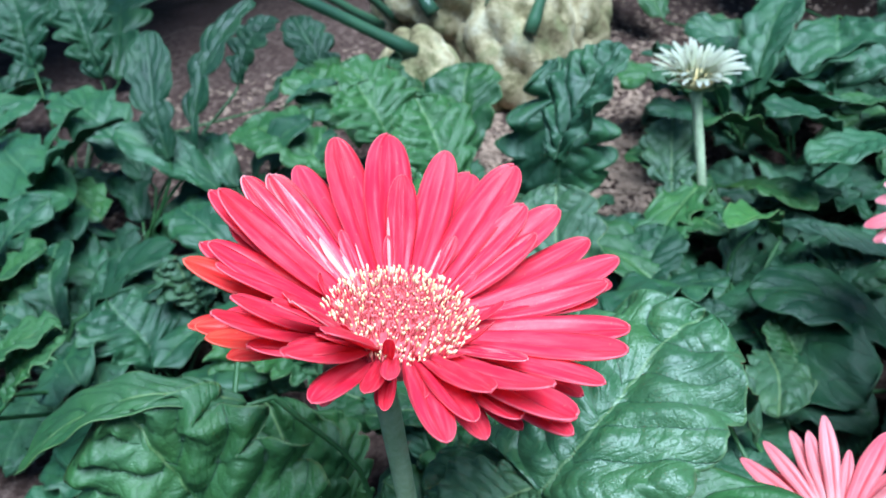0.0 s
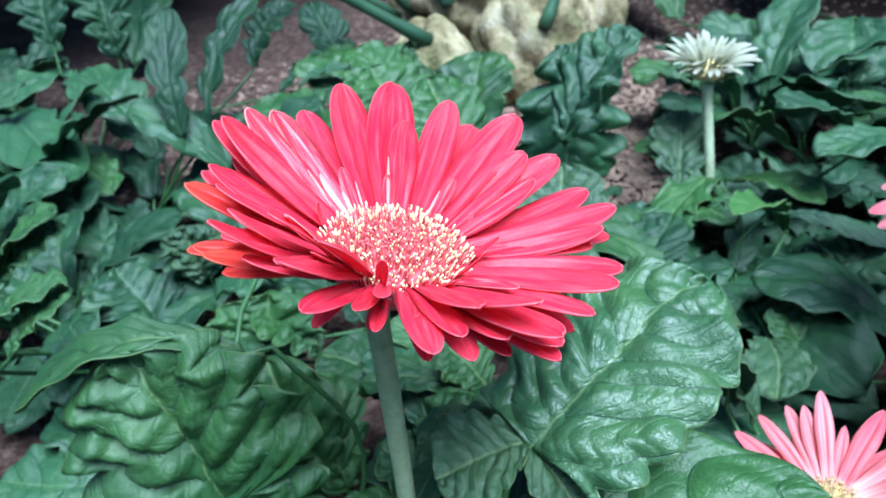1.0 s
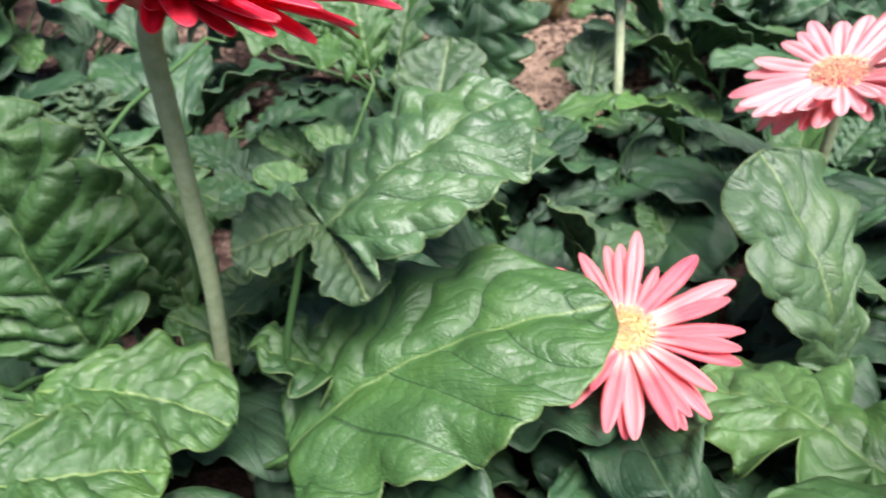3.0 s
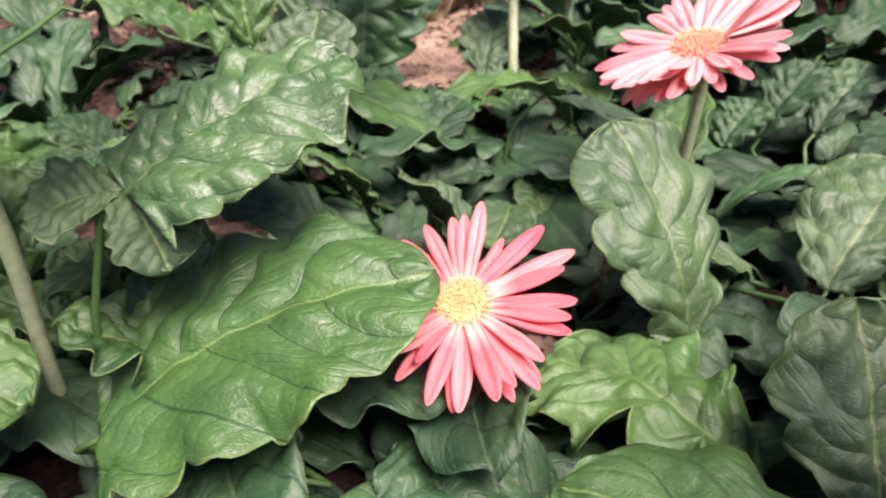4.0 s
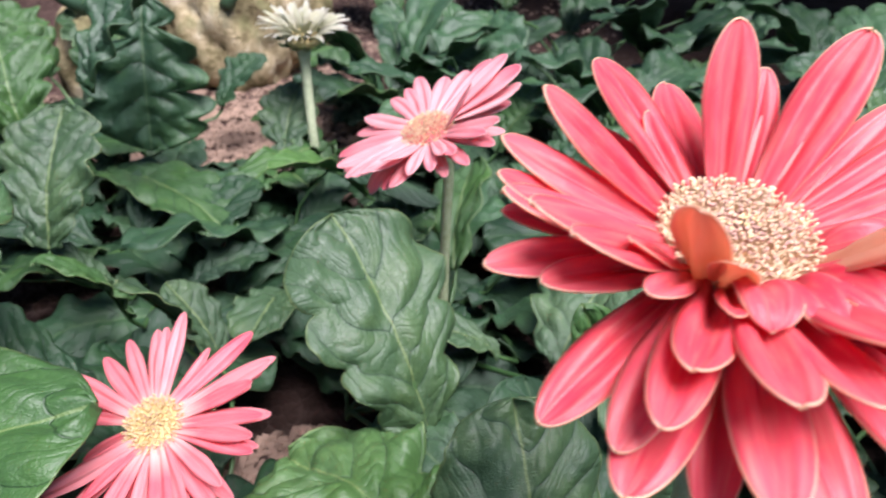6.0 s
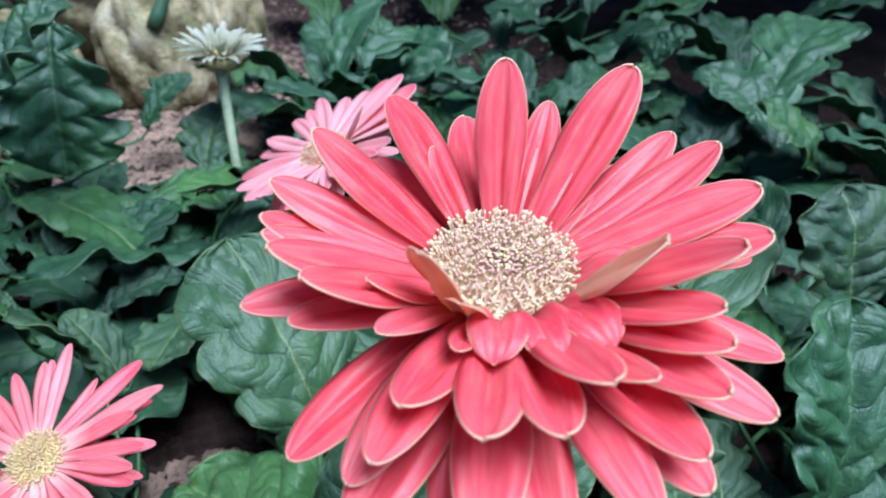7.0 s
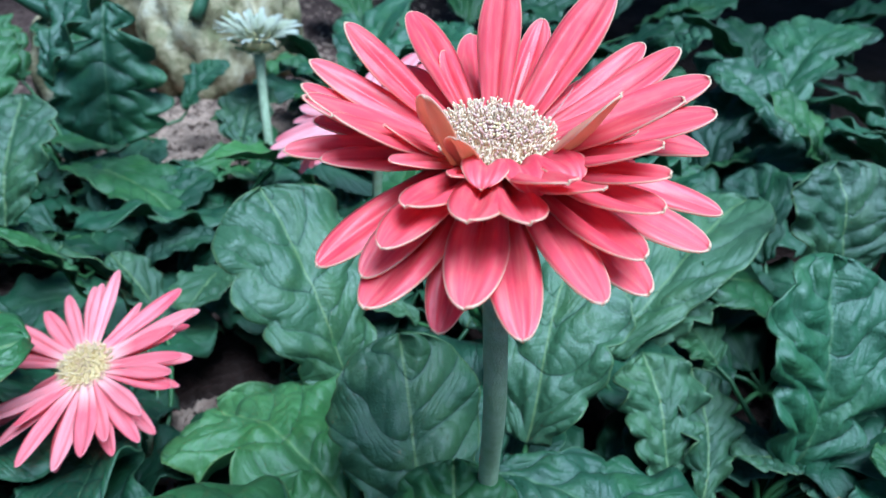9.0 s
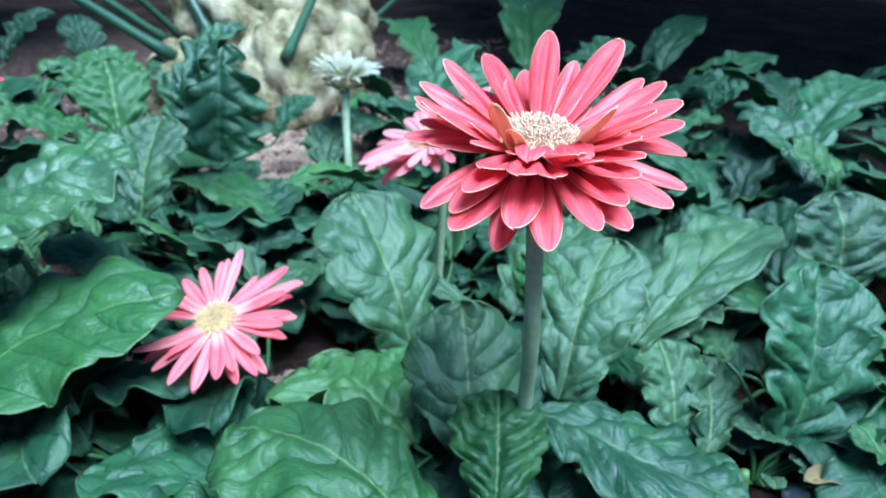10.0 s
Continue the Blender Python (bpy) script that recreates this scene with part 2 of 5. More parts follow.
def part(name, mesh, parent, label="", m=None):
    ob = new(name, mesh)
    ob.parent = parent
    if m is not None:
        ob.matrix_basis = m
    return tagged(ob, label)


def thing(name, at, label, category, group=""):
    ob = new(name)
    ob.empty_display_size = 0.02
    ob.location = at
    return tagged(ob, label, category, group)


def sheet(grid, thick):
    """Verts and faces of a thin closed sheet over a grid of points (rows along, columns across)."""
    ns, nv = grid.shape[:2]
    du = np.gradient(grid, axis=0)
    dv = np.gradient(grid, axis=1)
    nor = np.cross(du, dv)
    nor /= np.linalg.norm(nor, axis=2, keepdims=True) + 1e-12
    top, low = grid + nor * thick / 2, grid - nor * thick / 2
    verts = np.concatenate([top.reshape(-1, 3), low.reshape(-1, 3)])
    i, j = np.meshgrid(np.arange(ns - 1), np.arange(nv - 1), indexing="ij")
    a = (i * nv + j).ravel()
    up = np.stack([a, a + nv, a + nv + 1, a + 1], 1)
    k = ns * nv
    faces = [*up.tolist(), *(up[:, ::-1] + k).tolist()]
    rim = [*range(nv), *((np.arange(1, ns)) * nv + nv - 1), *((ns - 1) * nv + np.arange(nv - 2, -1, -1)), *((np.arange(ns - 2, 0, -1)) * nv)]
    for p, q in zip(rim, [*rim[1:], rim[0]]):
        faces.append([int(p), int(q), int(q) + k, int(p) + k])
    return verts, faces


def tube(points, radii, sides=10):
    """Verts and faces of a round tube along points."""
    pts = np.asarray(points, float)
    tang = np.gradient(pts, axis=0)
    tang /= np.linalg.norm(tang, axis=1, keepdims=True)
    verts, faces = [], []
    ref = np.array((0.3, 0.8, 0.5)) if abs(tang[0] @ (0.3, 0.8, 0.5)) < 0.85 else np.array((1.0, 0, 0))
    for p, t, r in zip(pts, tang, radii):
        u = np.cross(t, ref)
        u /= np.linalg.norm(u)
        w = np.cross(t, u)
        for k in range(sides):
            c = 2 * math.pi * k / sides
            verts.append(p + r * (math.cos(c) * u + math.sin(c) * w))
    for n in range(len(pts) - 1):
        for k in range(sides):
            a, b = n * sides + k, n * sides + (k + 1) % sides
            faces.append([a, b, b + sides, a + sides])
    faces.append(list(range(sides))[::-1])
    faces.append([(len(pts) - 1) * sides + k for k in range(sides)])
    return verts, faces


def curve_through(points, steps=18):
    """A smooth line through a few points."""
    p = [Vector(v) for v in points]
    p = [p[0] * 2 - p[1], *p, p[-1] * 2 - p[-2]]
    out = []
    for n in range(1, len(p) - 2):
        for k in range(steps if n < len(p) - 3 else steps + 1):
            t = k / steps
            a, b, c, d = p[n - 1 : n + 3]
            out.append(0.5 * (2 * b + (c - a) * t + (2 * a - 5 * b + 4 * c - d) * t * t + (3 * b - a - 3 * c + d) * t**3))
    return np.array(out)


def leaf(plant, base, tip, width, roll=0.0, bend=0.12, cup=0.15, lobes=0.35, ruffle=0.06, puff=1.0, seed=0, mat=None, veins=8, broad=0.62, twist=0.0, tipdrop=0.0, foot=0.3, label="", stalk=True, fine=1.0, curve=0.0, point=2.3):
    """A gerbera leaf from its base to its tip, in metres. roll: how far its face leans to its left, in degrees; bend: how far the midrib arches up;
    cup: how far the sides rise (droop if negative); lobes: the depth of the notches; broad: where it is widest;
    curve: how far the midrib swings to its left; point: how pointed the tip is (blunt if large)."""
    rnd = random.Random(seed)
    base, tip = Vector(base), Vector(tip)
    x = (tip - base).normalized()
    length = (tip - base).length
    up = Vector((0, 0, 1)) if abs(x.z) < 0.9 else Vector((0, -1, 0.3))
    y = up.cross(x).normalized()
    z = x.cross(y)
    turn = Matrix.Rotation(radians(roll), 3, x)
    y, z = turn @ y, turn @ z
    ns, nv = int(54 * fine), int(14 * fine) * 2 + 1
    s = np.linspace(0, 1, ns)[:, None]
    v = np.linspace(-1, 1, nv)[None, :]
    v = np.sign(v) * np.abs(v) ** 0.9
    # half outline
    early = np.clip(s / broad, 0, 1)
    late = np.clip((s - broad) / (1 - broad), 0, 1)
    half = np.where(s < broad, foot + (1 - foot) * early**0.9 * (2 - early) ** 0.55, np.sqrt(np.clip(1 - late**point, 0, 1)))
    half = np.maximum(half, 0.03)
    count = veins * 0.62
    wob = [rnd.uniform(0, 6.28) for _ in range(10)]
    fade = np.clip(1.25 - s, 0.25, 1)
    for side in (-1, 1):
        where = s * count + 0.17 * side + 0.12 * np.sin(5 * s + wob[0])
        deep = np.array([rnd.uniform(0.45, 1.35) for _ in range(16)])[np.clip(np.round(where).astype(int), 0, 15)]
        notch = np.abs(np.sin(math.pi * where)) ** 0.6
        cut = 1 - 1.35 * lobes * deep * fade * (1 - notch) - 0.018 * np.abs(np.sin(31 * s + wob[1] + side)) - 0.012 * np.sin(67 * s + wob[5])
        half = np.where(np.sign(v) == side, half * cut, half)
    yy = v * half * width / 2
    reach = np.abs(v) * (0.45 + 0.55 * half)
    phase = (s**0.9 * 1.05 - (0.16 * reach + 0.20 * reach**2)) * veins * 0.74 + 0.35 * (v > 0) + 0.30 * np.sin(7 * s + wob[2] + 1.1 * np.sign(v)) + 0.13 * np.sin(6 * v + 9 * s + wob[9])
    saw = np.abs(phase - np.floor(phase) - 0.5) * 2
    cross = np.abs(v) * half * width / 0.0125 + 1.0 * np.sin(2.4 * phase + wob[4]) + 0.5 * np.sin(5.3 * phase + wob[8])
    cross_saw = np.abs(cross - np.floor(cross) - 0.5) * 2
    quilt = (1 - saw**2.2) * (1 - 0.24 * cross_saw**2) * np.clip(np.abs(v) * 5, 0, 1) * np.clip((1 - np.abs(v)) * 4 + 0.1, 0, 1)
    crease = np.exp(-((v * half * 9) ** 2))
    zz = bend * length * 4 * s * (1 - s) * (1 - 0.2 * s) - tipdrop * length * np.clip(s - 0.6, 0, 1) ** 2 * 4
    zz = zz + cup * width * (np.abs(v) * half) ** 1.6 * 0.5
    zz = zz + puff * (0.031 * width + 0.0004) * quilt - width * 0.022 * crease
    zz = zz + ruffle * width * np.abs(v) ** 2.5 * (np.sin(veins * 2.1 * s * 3.14 / 2 + wob[3] + 1.7 * np.sign(v)) * 0.6 + 0.4 * np.sin(19 * s + wob[4] + 2 * np.sign(v)))
    zz = zz + puff * 0.009 * width * np.cos(2 * math.pi * (phase + 0.5)) * np.sin(13 * v + 4 * phase + wob[8]) * np.clip((1 - np.abs(v)) * 4, 0, 1)
    zz = zz + 0.012 * width * np.sin(23 * s + 3 * v + wob[5]) * np.sin(9 * v + 11 * s + wob[6]) + 0.02 * width * np.sin(8 * s + 4 * v + wob[0]) * np.sin(5 * v + 3 * s + wob[1])
    sway = 0.05 * length * np.sin(3.0 * s + wob[7]) * rnd.uniform(-1, 1)
    yy = yy + sway * s * (1 - s) * 3 + curve * length * 4 * s * (1 - s)
    ang = radians(twist) * s
    y2, z2 = yy * np.cos(ang) - (zz - zz[:, nv // 2 : nv // 2 + 1]) * np.sin(ang), yy * np.sin(ang) + (zz - zz[:, nv // 2 : nv // 2 + 1]) * np.cos(ang) + zz[:, nv // 2 : nv // 2 + 1]
    sx = s * length + 0 * v + 0.02 * length * np.abs(v) * (1 - s)
    grid = np.stack([sx, y2, z2], 2)
    frame3 = np.array([x, y, z])
    at = plant.location
    grid = grid @ frame3 + np.array(base - at)
    verts, faces = sheet(grid, 0.0007)
    uv = np.stack([phase + 0 * v, v + 0 * s], 2).reshape(-1, 2)
    cell = np.stack([cross + 0 * v, v * half * width / 0.06 + 0 * s], 2).reshape(-1, 2)
    me = mesh_from("leaf", verts, faces, [mat or LEAF], np.concatenate([uv, uv]), cells=np.concatenate([cell, cell]))
    ob = part("leaf", me, plant, label)
    # midrib and stalk as one tapered rib on the underside, running down to the crown
    mid = grid[:, nv // 2, :]
    low = np.array(-z) * 0.0011
    pts = [*(mid[:: max(1, ns // 12)] + low)]
    rad = [0.0014 * (1 - 0.75 * k / len(pts)) * min(1.0, width / 0.06 + 0.3) for k in range(len(pts))]
    if stalk:
        crown = Vector((0, 0, 0.004))
        b = Vector(pts[0])
        pull = (b - crown).length * 0.45
        ctrl = [crown, crown.lerp(b - x * pull, 0.45) + Vector((0, 0, pull * 0.3)), b - x * 0.012]
        way = curve_through(ctrl, 5)
        pts = [*way, *pts]
        rad = [0.0017 * min(1.0, width / 0.06 + 0.3)] * len(way) + rad
    vv, ff = tube(pts, rad, 7)
    part("midrib", mesh_from("midrib", vv, ff, [STALK]), ob)
    return ob


def bare(x, y):
    """Patches where the mulch shows between the plants."""
    spots = ((0.165, 0.83, 0.10), (0.15, 0.72, 0.05), (0.02, 1.15, 0.30), (-0.25, 1.05, 0.22), (0.27, 1.05, 0.16), (0.207, 0.234, 0.034), (-0.08, 0.45, 0.05), (0.9, 1.1, 0.35), (0.5, 1.25, 0.2), (0.216, 0.284, 0.026), (0.490, 0.092, 0.034), (-0.19, 0.40, 0.03), (-0.02, 0.36, 0.03))
    return any((x - a) ** 2 + (y - b) ** 2 < r * r for a, b, r in spots)


def inner_leaves(plant, count, seed, tall=0.085, mats=None):
    """Younger leaves in the heart of a rosette."""
    rnd = random.Random(5000 + seed)
    for k in range(count):
        a = k * 2.4 + rnd.uniform(-0.5, 0.5) + seed
        out = Vector((math.cos(a), math.sin(a), 0))
        l = rnd.uniform(0.075, 0.11)
        b = plant.location + out * rnd.uniform(0.012, 0.035) + Vector((0, 0, tall * rnd.uniform(0.3, 0.55)))
        t = b + out * l + Vector((0, 0, tall * rnd.uniform(0.05, 0.6)))
        if any(bare(*b.lerp(t, q).xy) or (b.lerp(t, q).xy - Vector((0.25, 0.16))).length < 0.045 or (b.lerp(t, q).xy - Vector((0.46, 0.05))).length < 0.055 for q in (0.3, 0.65, 1.0)):
            continue
        # the darker leaf colours paint the shade inside the rosette
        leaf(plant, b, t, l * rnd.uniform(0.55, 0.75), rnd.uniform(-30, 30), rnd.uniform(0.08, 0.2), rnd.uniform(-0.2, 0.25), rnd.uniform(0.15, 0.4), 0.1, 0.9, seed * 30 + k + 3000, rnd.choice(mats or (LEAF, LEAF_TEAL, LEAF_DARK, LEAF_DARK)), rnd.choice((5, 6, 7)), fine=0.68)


# a few petal shapes of unit length, shared by all the flowers
def petal_mesh(name, mat, wide, curl, cup, seed, blunt=2.6, narrow_root=0.42):
    rnd = random.Random(seed)
    ns, nv = 22, 11
    s = 1 - (1 - np.linspace(0, 1, ns)[:, None]) ** 1.5
    v = np.linspace(-1, 1, nv)[None, :]
    late = np.clip((s - 0.6) / 0.4, 0, 1)
    half = (narrow_root + (1 - narrow_root) * np.clip(s / 0.55, 0, 1) ** 0.8) * np.sqrt(np.clip(1 - late**blunt, 0, 1))
    half = np.maximum(half, 0.03) * wide / 2
    ang = curl * s**1.6
    step = np.concatenate([[[0, 0]], np.cumsum(np.concatenate([np.cos(ang), np.sin(ang)], 1)[:-1] * np.diff(s, axis=0), 0)])
    yy = v * half + 0.012 * rnd.uniform(-1, 1) * np.sin(3 * s)
    notch = -0.025 * late**6 * (np.cos(v * math.pi * 1.5) > 0.3) * rnd.choice((0, 1))
    zz = step[:, 1:2] + cup * wide * (np.abs(v) ** 2) * (0.35 + 0.65 * (1 - s)) - 0.10 * wide * np.cos(v * 6.0) * (1 - late) * np.clip(s * 3, 0.3, 1)
    zz = zz + 0.02 * np.sin(4 * s + rnd.uniform(0, 6)) * v * rnd.uniform(-1, 1)
    grid = np.stack([step[:, 0:1] + notch + 0 * v, yy + 0 * s, zz], 2)
    verts, faces = sheet(grid, 0.011)
    uv = np.stack([s + 0 * v, v + 0 * s], 2).reshape(-1, 2)
    return mesh_from(name, verts, faces, [mat], np.concatenate([uv, uv]))


def petal_set(name, mat, wide, blunt=2.6):
    """Curled from upward to downward."""
    return [petal_mesh(name, mat, wide * w, c, k, n, blunt) for n, (w, c, k) in enumerate(((1.0, 0.45, 0.2), (0.92, 0.2, 0.12), (1.08, 0.0, 0.16), (0.95, -0.25, 0.1), (1.05, -0.55, 0.08), (0.9, -0.9, 0.14)))]


def head_pose(at, normal):
    """The pose of a flower head: its local z is its axis, its local x points to world +x as nearly as it can."""
    z = Vector(normal).normalized()
    x = (Vector((1, 0, 0)) - z * z.x).normalized()
    y = z.cross(x)
    m = Matrix((x, y, z)).transposed().to_4x4()
    m.translation = at
    return m


def add_petals(head, meshes, rows, start, lift):
    """rows: compass angle, rise above the head's plane, length in centimetres, curl 0 (up) to 5 (down)."""
    for turn, rise, length, curl in rows:
        a, e, l = radians(turn), radians(rise), length / 100
        out = Vector((math.cos(a), math.sin(a), 0))
        m = Matrix.Translation(out * start + Vector((0, 0, lift))) @ Matrix.Rotation(a, 4, "Z") @ Matrix.Rotation(-e, 4, "Y") @ Matrix.Diagonal((l, l, l, 1))
        part("petal", meshes[int(curl)], head, m=m)


def second_layer(rows, turn=8, drop=9, share=0.93):
    """A lower layer of petals that fills the gaps of the first."""
    return [(a + turn, r - drop, l * share, min(5, c + 1)) for a, r, l, c in rows]


def level(rows, tilt=6):
    """The same petals on a head that leans back by some degrees less."""
    return [(a, r + tilt * math.sin(radians(a)), l, c) for a, r, l, c in rows]


def ring(count, rise, length, curl, seed, wob=(6, 9, 0.5), first=0.0):
    """A ring of petals with natural unevenness."""
    rnd = random.Random(seed)
    return [(first + 360 * k / count + rnd.uniform(-1, 1) * wob[0], rise + rnd.uniform(-1, 1) * wob[1], length + rnd.uniform(-1, 1) * wob[2], min(5, max(0, curl + rnd.choice((-1, 0, 0, 1))))) for k in range(count)]


def disc_florets(name, head, radius, dome, rows, seed, label):
    """The crowd of small tubes in the middle of a flower: (share of the radius from, to, count, height, thickness, materials' slots)."""
    rnd = random.Random(seed)
    verts, faces, slots = [], [], []
    for r0, r1, count, tall, thick, lean, picks in rows:
        for k in range(count):
            a = k * 2.39996 + rnd.uniform(-0.2, 0.2)
            r = radius * math.sqrt(r0 * r0 + (r1 * r1 - r0 * r0) * (k + 0.5) / count)
            q = r / radius
            foot = Vector((r * math.cos(a), r * math.sin(a), dome * (1 - q * q)))
            way = Vector((math.cos(a) * lean * q, math.sin(a) * lean * q, 1)).normalized()
            way = (way + Vector((rnd.uniform(-1, 1), rnd.uniform(-1, 1), 0)) * 0.22).normalized()
            h, t = tall * rnd.uniform(0.6, 1.25), thick * rnd.uniform(0.8, 1.2)
            u = way.orthogonal().normalized()
            w = way.cross(u)
            pick = rnd.choice(picks)
            b = len(verts)
            for f, g in ((0, 0.8), (0.75, 0.7), (0.9, 1.35), (1.0, 0.9)):
                for c in range(5):
                    an = c * 2 * math.pi / 5
                    verts.append(foot + way * (h * f) + (u * math.cos(an) + w * math.sin(an)) * t * g)
            for f in range(3):
                for c in range(5):
                    faces.append([b + f * 5 + c, b + f * 5 + (c + 1) % 5, b + f * 5 + 5 + (c + 1) % 5, b + f * 5 + 5 + c])
                    slots.append(pick if f else picks[0])
            faces.append([b + 15 + c for c in range(5)])
            slots.append(pick)
    me = mesh_from(name, verts, faces, [FLORET_CREAM, FLORET_RED, FLORET_YELLOW, FLORET_BROWN, FLORET_BUFF], None, True, slots)
    ob = part(name, me, head, label)
    return tagged(ob, kind="stuff")


def flower_head(plant, at, normal, radius, dome, core):
    """The domed receptacle that carries petals and florets."""
    verts, faces = [], []
    rings = 8
    for i in range(rings):
        q = i / (rings - 1)
        ang = q * math.pi
        r, h = (math.sin(ang) * radius, dome * math.cos(ang)) if ang < math.pi / 2 else (math.sin(ang) * radius, 0.55 * radius * math.cos(ang))
        for k in range(20):
            c = 2 * math.pi * k / 20
            verts.append((max(r, 0.0008) * math.cos(c), max(r, 0.0008) * math.sin(c), h))
    for i in range(rings - 1):
        for k in range(20):
            a, b = i * 20 + k, i * 20 + (k + 1) % 20
            faces.append([a, a + 20, b + 20, b])
    ob = part("flower_head", mesh_from("flower_head", verts, faces, [core]), plant)
    m = head_pose(Vector(at) - plant.location, normal)
    ob.matrix_basis = m
    return ob


def bracts(head, radius, count, seed):
    """Small green scales round the underside."""
    rnd = random.Random(seed)
    me = petal_mesh("bract", BRACT, 0.42, 0.5, 0.1, 3, 1.6)
    for k in range(count):
        a = k * 2.39996
        low = -0.55 * radius * (0.35 + 0.6 * (k % 3) / 3)
        r = radius * (0.8 - 0.2 * (k % 3))
        m = Matrix.Translation((r * math.cos(a), r * math.sin(a), low)) @ Matrix.Rotation(a, 4, "Z") @ Matrix.Rotation(radians(-18 + rnd.uniform(-6, 6)), 4, "Y") @ Matrix.Diagonal((radius * 0.4,) * 3 + (1,))
        part("bract", me, head, m=m)


def flower_stem(plant, points, r0, r1, steps=14):
    way = curve_through(points, steps) - np.array(plant.location)
    rad = np.linspace(r0, r1, len(way))
    rad[-3:] *= (1.05, 1.2, 1.4)
    v, f = tube(way, rad, 14)
    return part("flower_stem", mesh_from("flower_stem", v, f, [STEM]), plant)

# ---- ground ----
def soil_material():
    n = Nodes("bark_mulch_soil_shaded")
    co = n.coord()
    vor = n.add("ShaderNodeTexVoronoi", {"Scale": 85.0, "Vector": co, "Randomness": 1.0})
    grain = n.noise(260.0, 4, co)
    big = n.noise(7.0, 3, co)
    tone = n.math("ADD", n.math("MULTIPLY", vor.outputs["Distance"], 0.5), n.math("MULTIPLY", grain, 0.6))
    col = n.ramp(tone, (0.25, (0.025, 0.016, 0.013)), (0.5, (0.068, 0.042, 0.034)), (0.72, (0.16, 0.108, 0.088)), (0.95, (0.28, 0.21, 0.17)))
    # away from the trunk, shade is painted in as near-black soil
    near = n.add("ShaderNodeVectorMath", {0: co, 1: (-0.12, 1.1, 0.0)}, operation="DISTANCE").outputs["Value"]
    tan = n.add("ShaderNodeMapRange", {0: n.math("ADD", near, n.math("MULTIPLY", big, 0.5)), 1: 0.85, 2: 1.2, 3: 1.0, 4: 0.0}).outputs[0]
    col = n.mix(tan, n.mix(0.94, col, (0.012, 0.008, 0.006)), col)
    col = n.mix(n.ramp(big, (0.45, (0, 0, 0)), (0.65, (1, 1, 1))), col, n.mix(0.3, col, (0.10, 0.06, 0.05)))
    n.bump(n.math("ADD", vor.outputs["Distance"], grain), 0.9, 0.006)
    return n.set(Base_Color=col, Roughness=1.0, Specular_IOR_Level=0.05)


SOIL = soil_material()


def ground_height(x, y):
    """Gently uneven bed."""
    v = Vector((x, y, 0))
    return 0.012 * noise.noise(v * 5) + 0.004 * noise.noise(v * 23) - 0.004


def build_ground():
    xs = [-60, -20, -6, *np.linspace(-2.0, 2.4, 90), 6, 20, 60]
    ys = [-60, -20, -4, *np.linspace(-1.0, 3.4, 90), 8, 25, 80]
    verts = [(x, y, ground_height(x, y) if abs(x) < 5 and abs(y) < 5 else -0.004) for y in ys for x in xs]
    k = len(xs)
    faces = [[j * k + i, j * k + i + 1, (j + 1) * k + i + 1, (j + 1) * k + i] for j in range(len(ys) - 1) for i in range(k - 1)]
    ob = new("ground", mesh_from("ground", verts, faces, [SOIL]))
    tagged(ob, "brown bark mulch and soil, shade painted in away from the trunk", "soil", kind="structure")


build_ground()

# ---- the crimson gerbera ----
RED = petal_set("petal", PETAL_RED, 0.235, 2.8)
CORAL = petal_set("petal", PETAL_CORAL, 0.275, 2.1)
PINK = petal_set("petal", PETAL_PINK, 0.195, 1.5)
LIGHT = petal_set("petal", PETAL_LIGHT, 0.27, 2.2)
WHITE = petal_set("petal", PETAL_WHITE, 0.15, 2.0)
BROWNED = petal_set("petal", PETAL_DRY, 0.42, 1.8)
FOLDED = [petal_mesh("petal", PETAL_CORAL, 0.50, -1.9, 0.12, 9, 2.2), petal_mesh("petal", PETAL_CORAL, 0.56, -2.2, 0.1, 10, 2.2)]
BACKLIT = petal_set("petal", PETAL_BACKLIT, 0.235, 2.8)
STREAKED = petal_set("petal", PETAL_STREAKED, 0.235, 2.8)
SLIVER = petal_set("petal", PETAL_CREAM, 0.045, 1.8)
CURLED = petal_set("petal", PETAL_CREAM, 0.30, 2.2)

crimson = thing("gerbera_plant", (0.03, 0.195, 0.0), "gerbera with a large crimson bloom and crinkled green leaves", "flower", "gerberas")
flower_stem(crimson, [(-0.0353, 0.2000, 0.0000), (-0.0373, 0.1980, 0.0651), (-0.0311, 0.1920, 0.1326), (-0.0286, 0.1860, 0.1818), (-0.0268, 0.1800, 0.2227), (-0.0253, 0.1760, 0.2504), (-0.0185, 0.1735, 0.2640)], 0.0036, 0.0042)
head = flower_head(crimson, (-0.0168, 0.174, 0.2710), (0.28, 0.02, 0.96), 0.0212, 0.006, FLORET_RED)
outer = [
    (9, 12, 5.2, 1), (9, 14, 4.9, 3), (15, -10, 3.6, 2), (18, 11, 6.2, 1), (25, 4, 7.0, 3),
    (30, 9, 6.2, 1), (34, 23, 4.2, 1), (38, 24, 5.7, 2), (45, 28, 4.9, 2), (56, 28, 6.3, 2),
    (70, 14, 6.8, 2), (77, 23, 6.2, 1), (90, 34, 4.7, 3), (94, 25, 6.8, 2), (108, 18, 6.9, 1),
    (117, 8, 6.8, 1), (142, 22, 5.5, 1),
]
add_petals(head, RED, outer, 0.016, 0.001)
add_petals(head, RED, second_layer(outer[::2], drop=6), 0.0140, -0.0020)
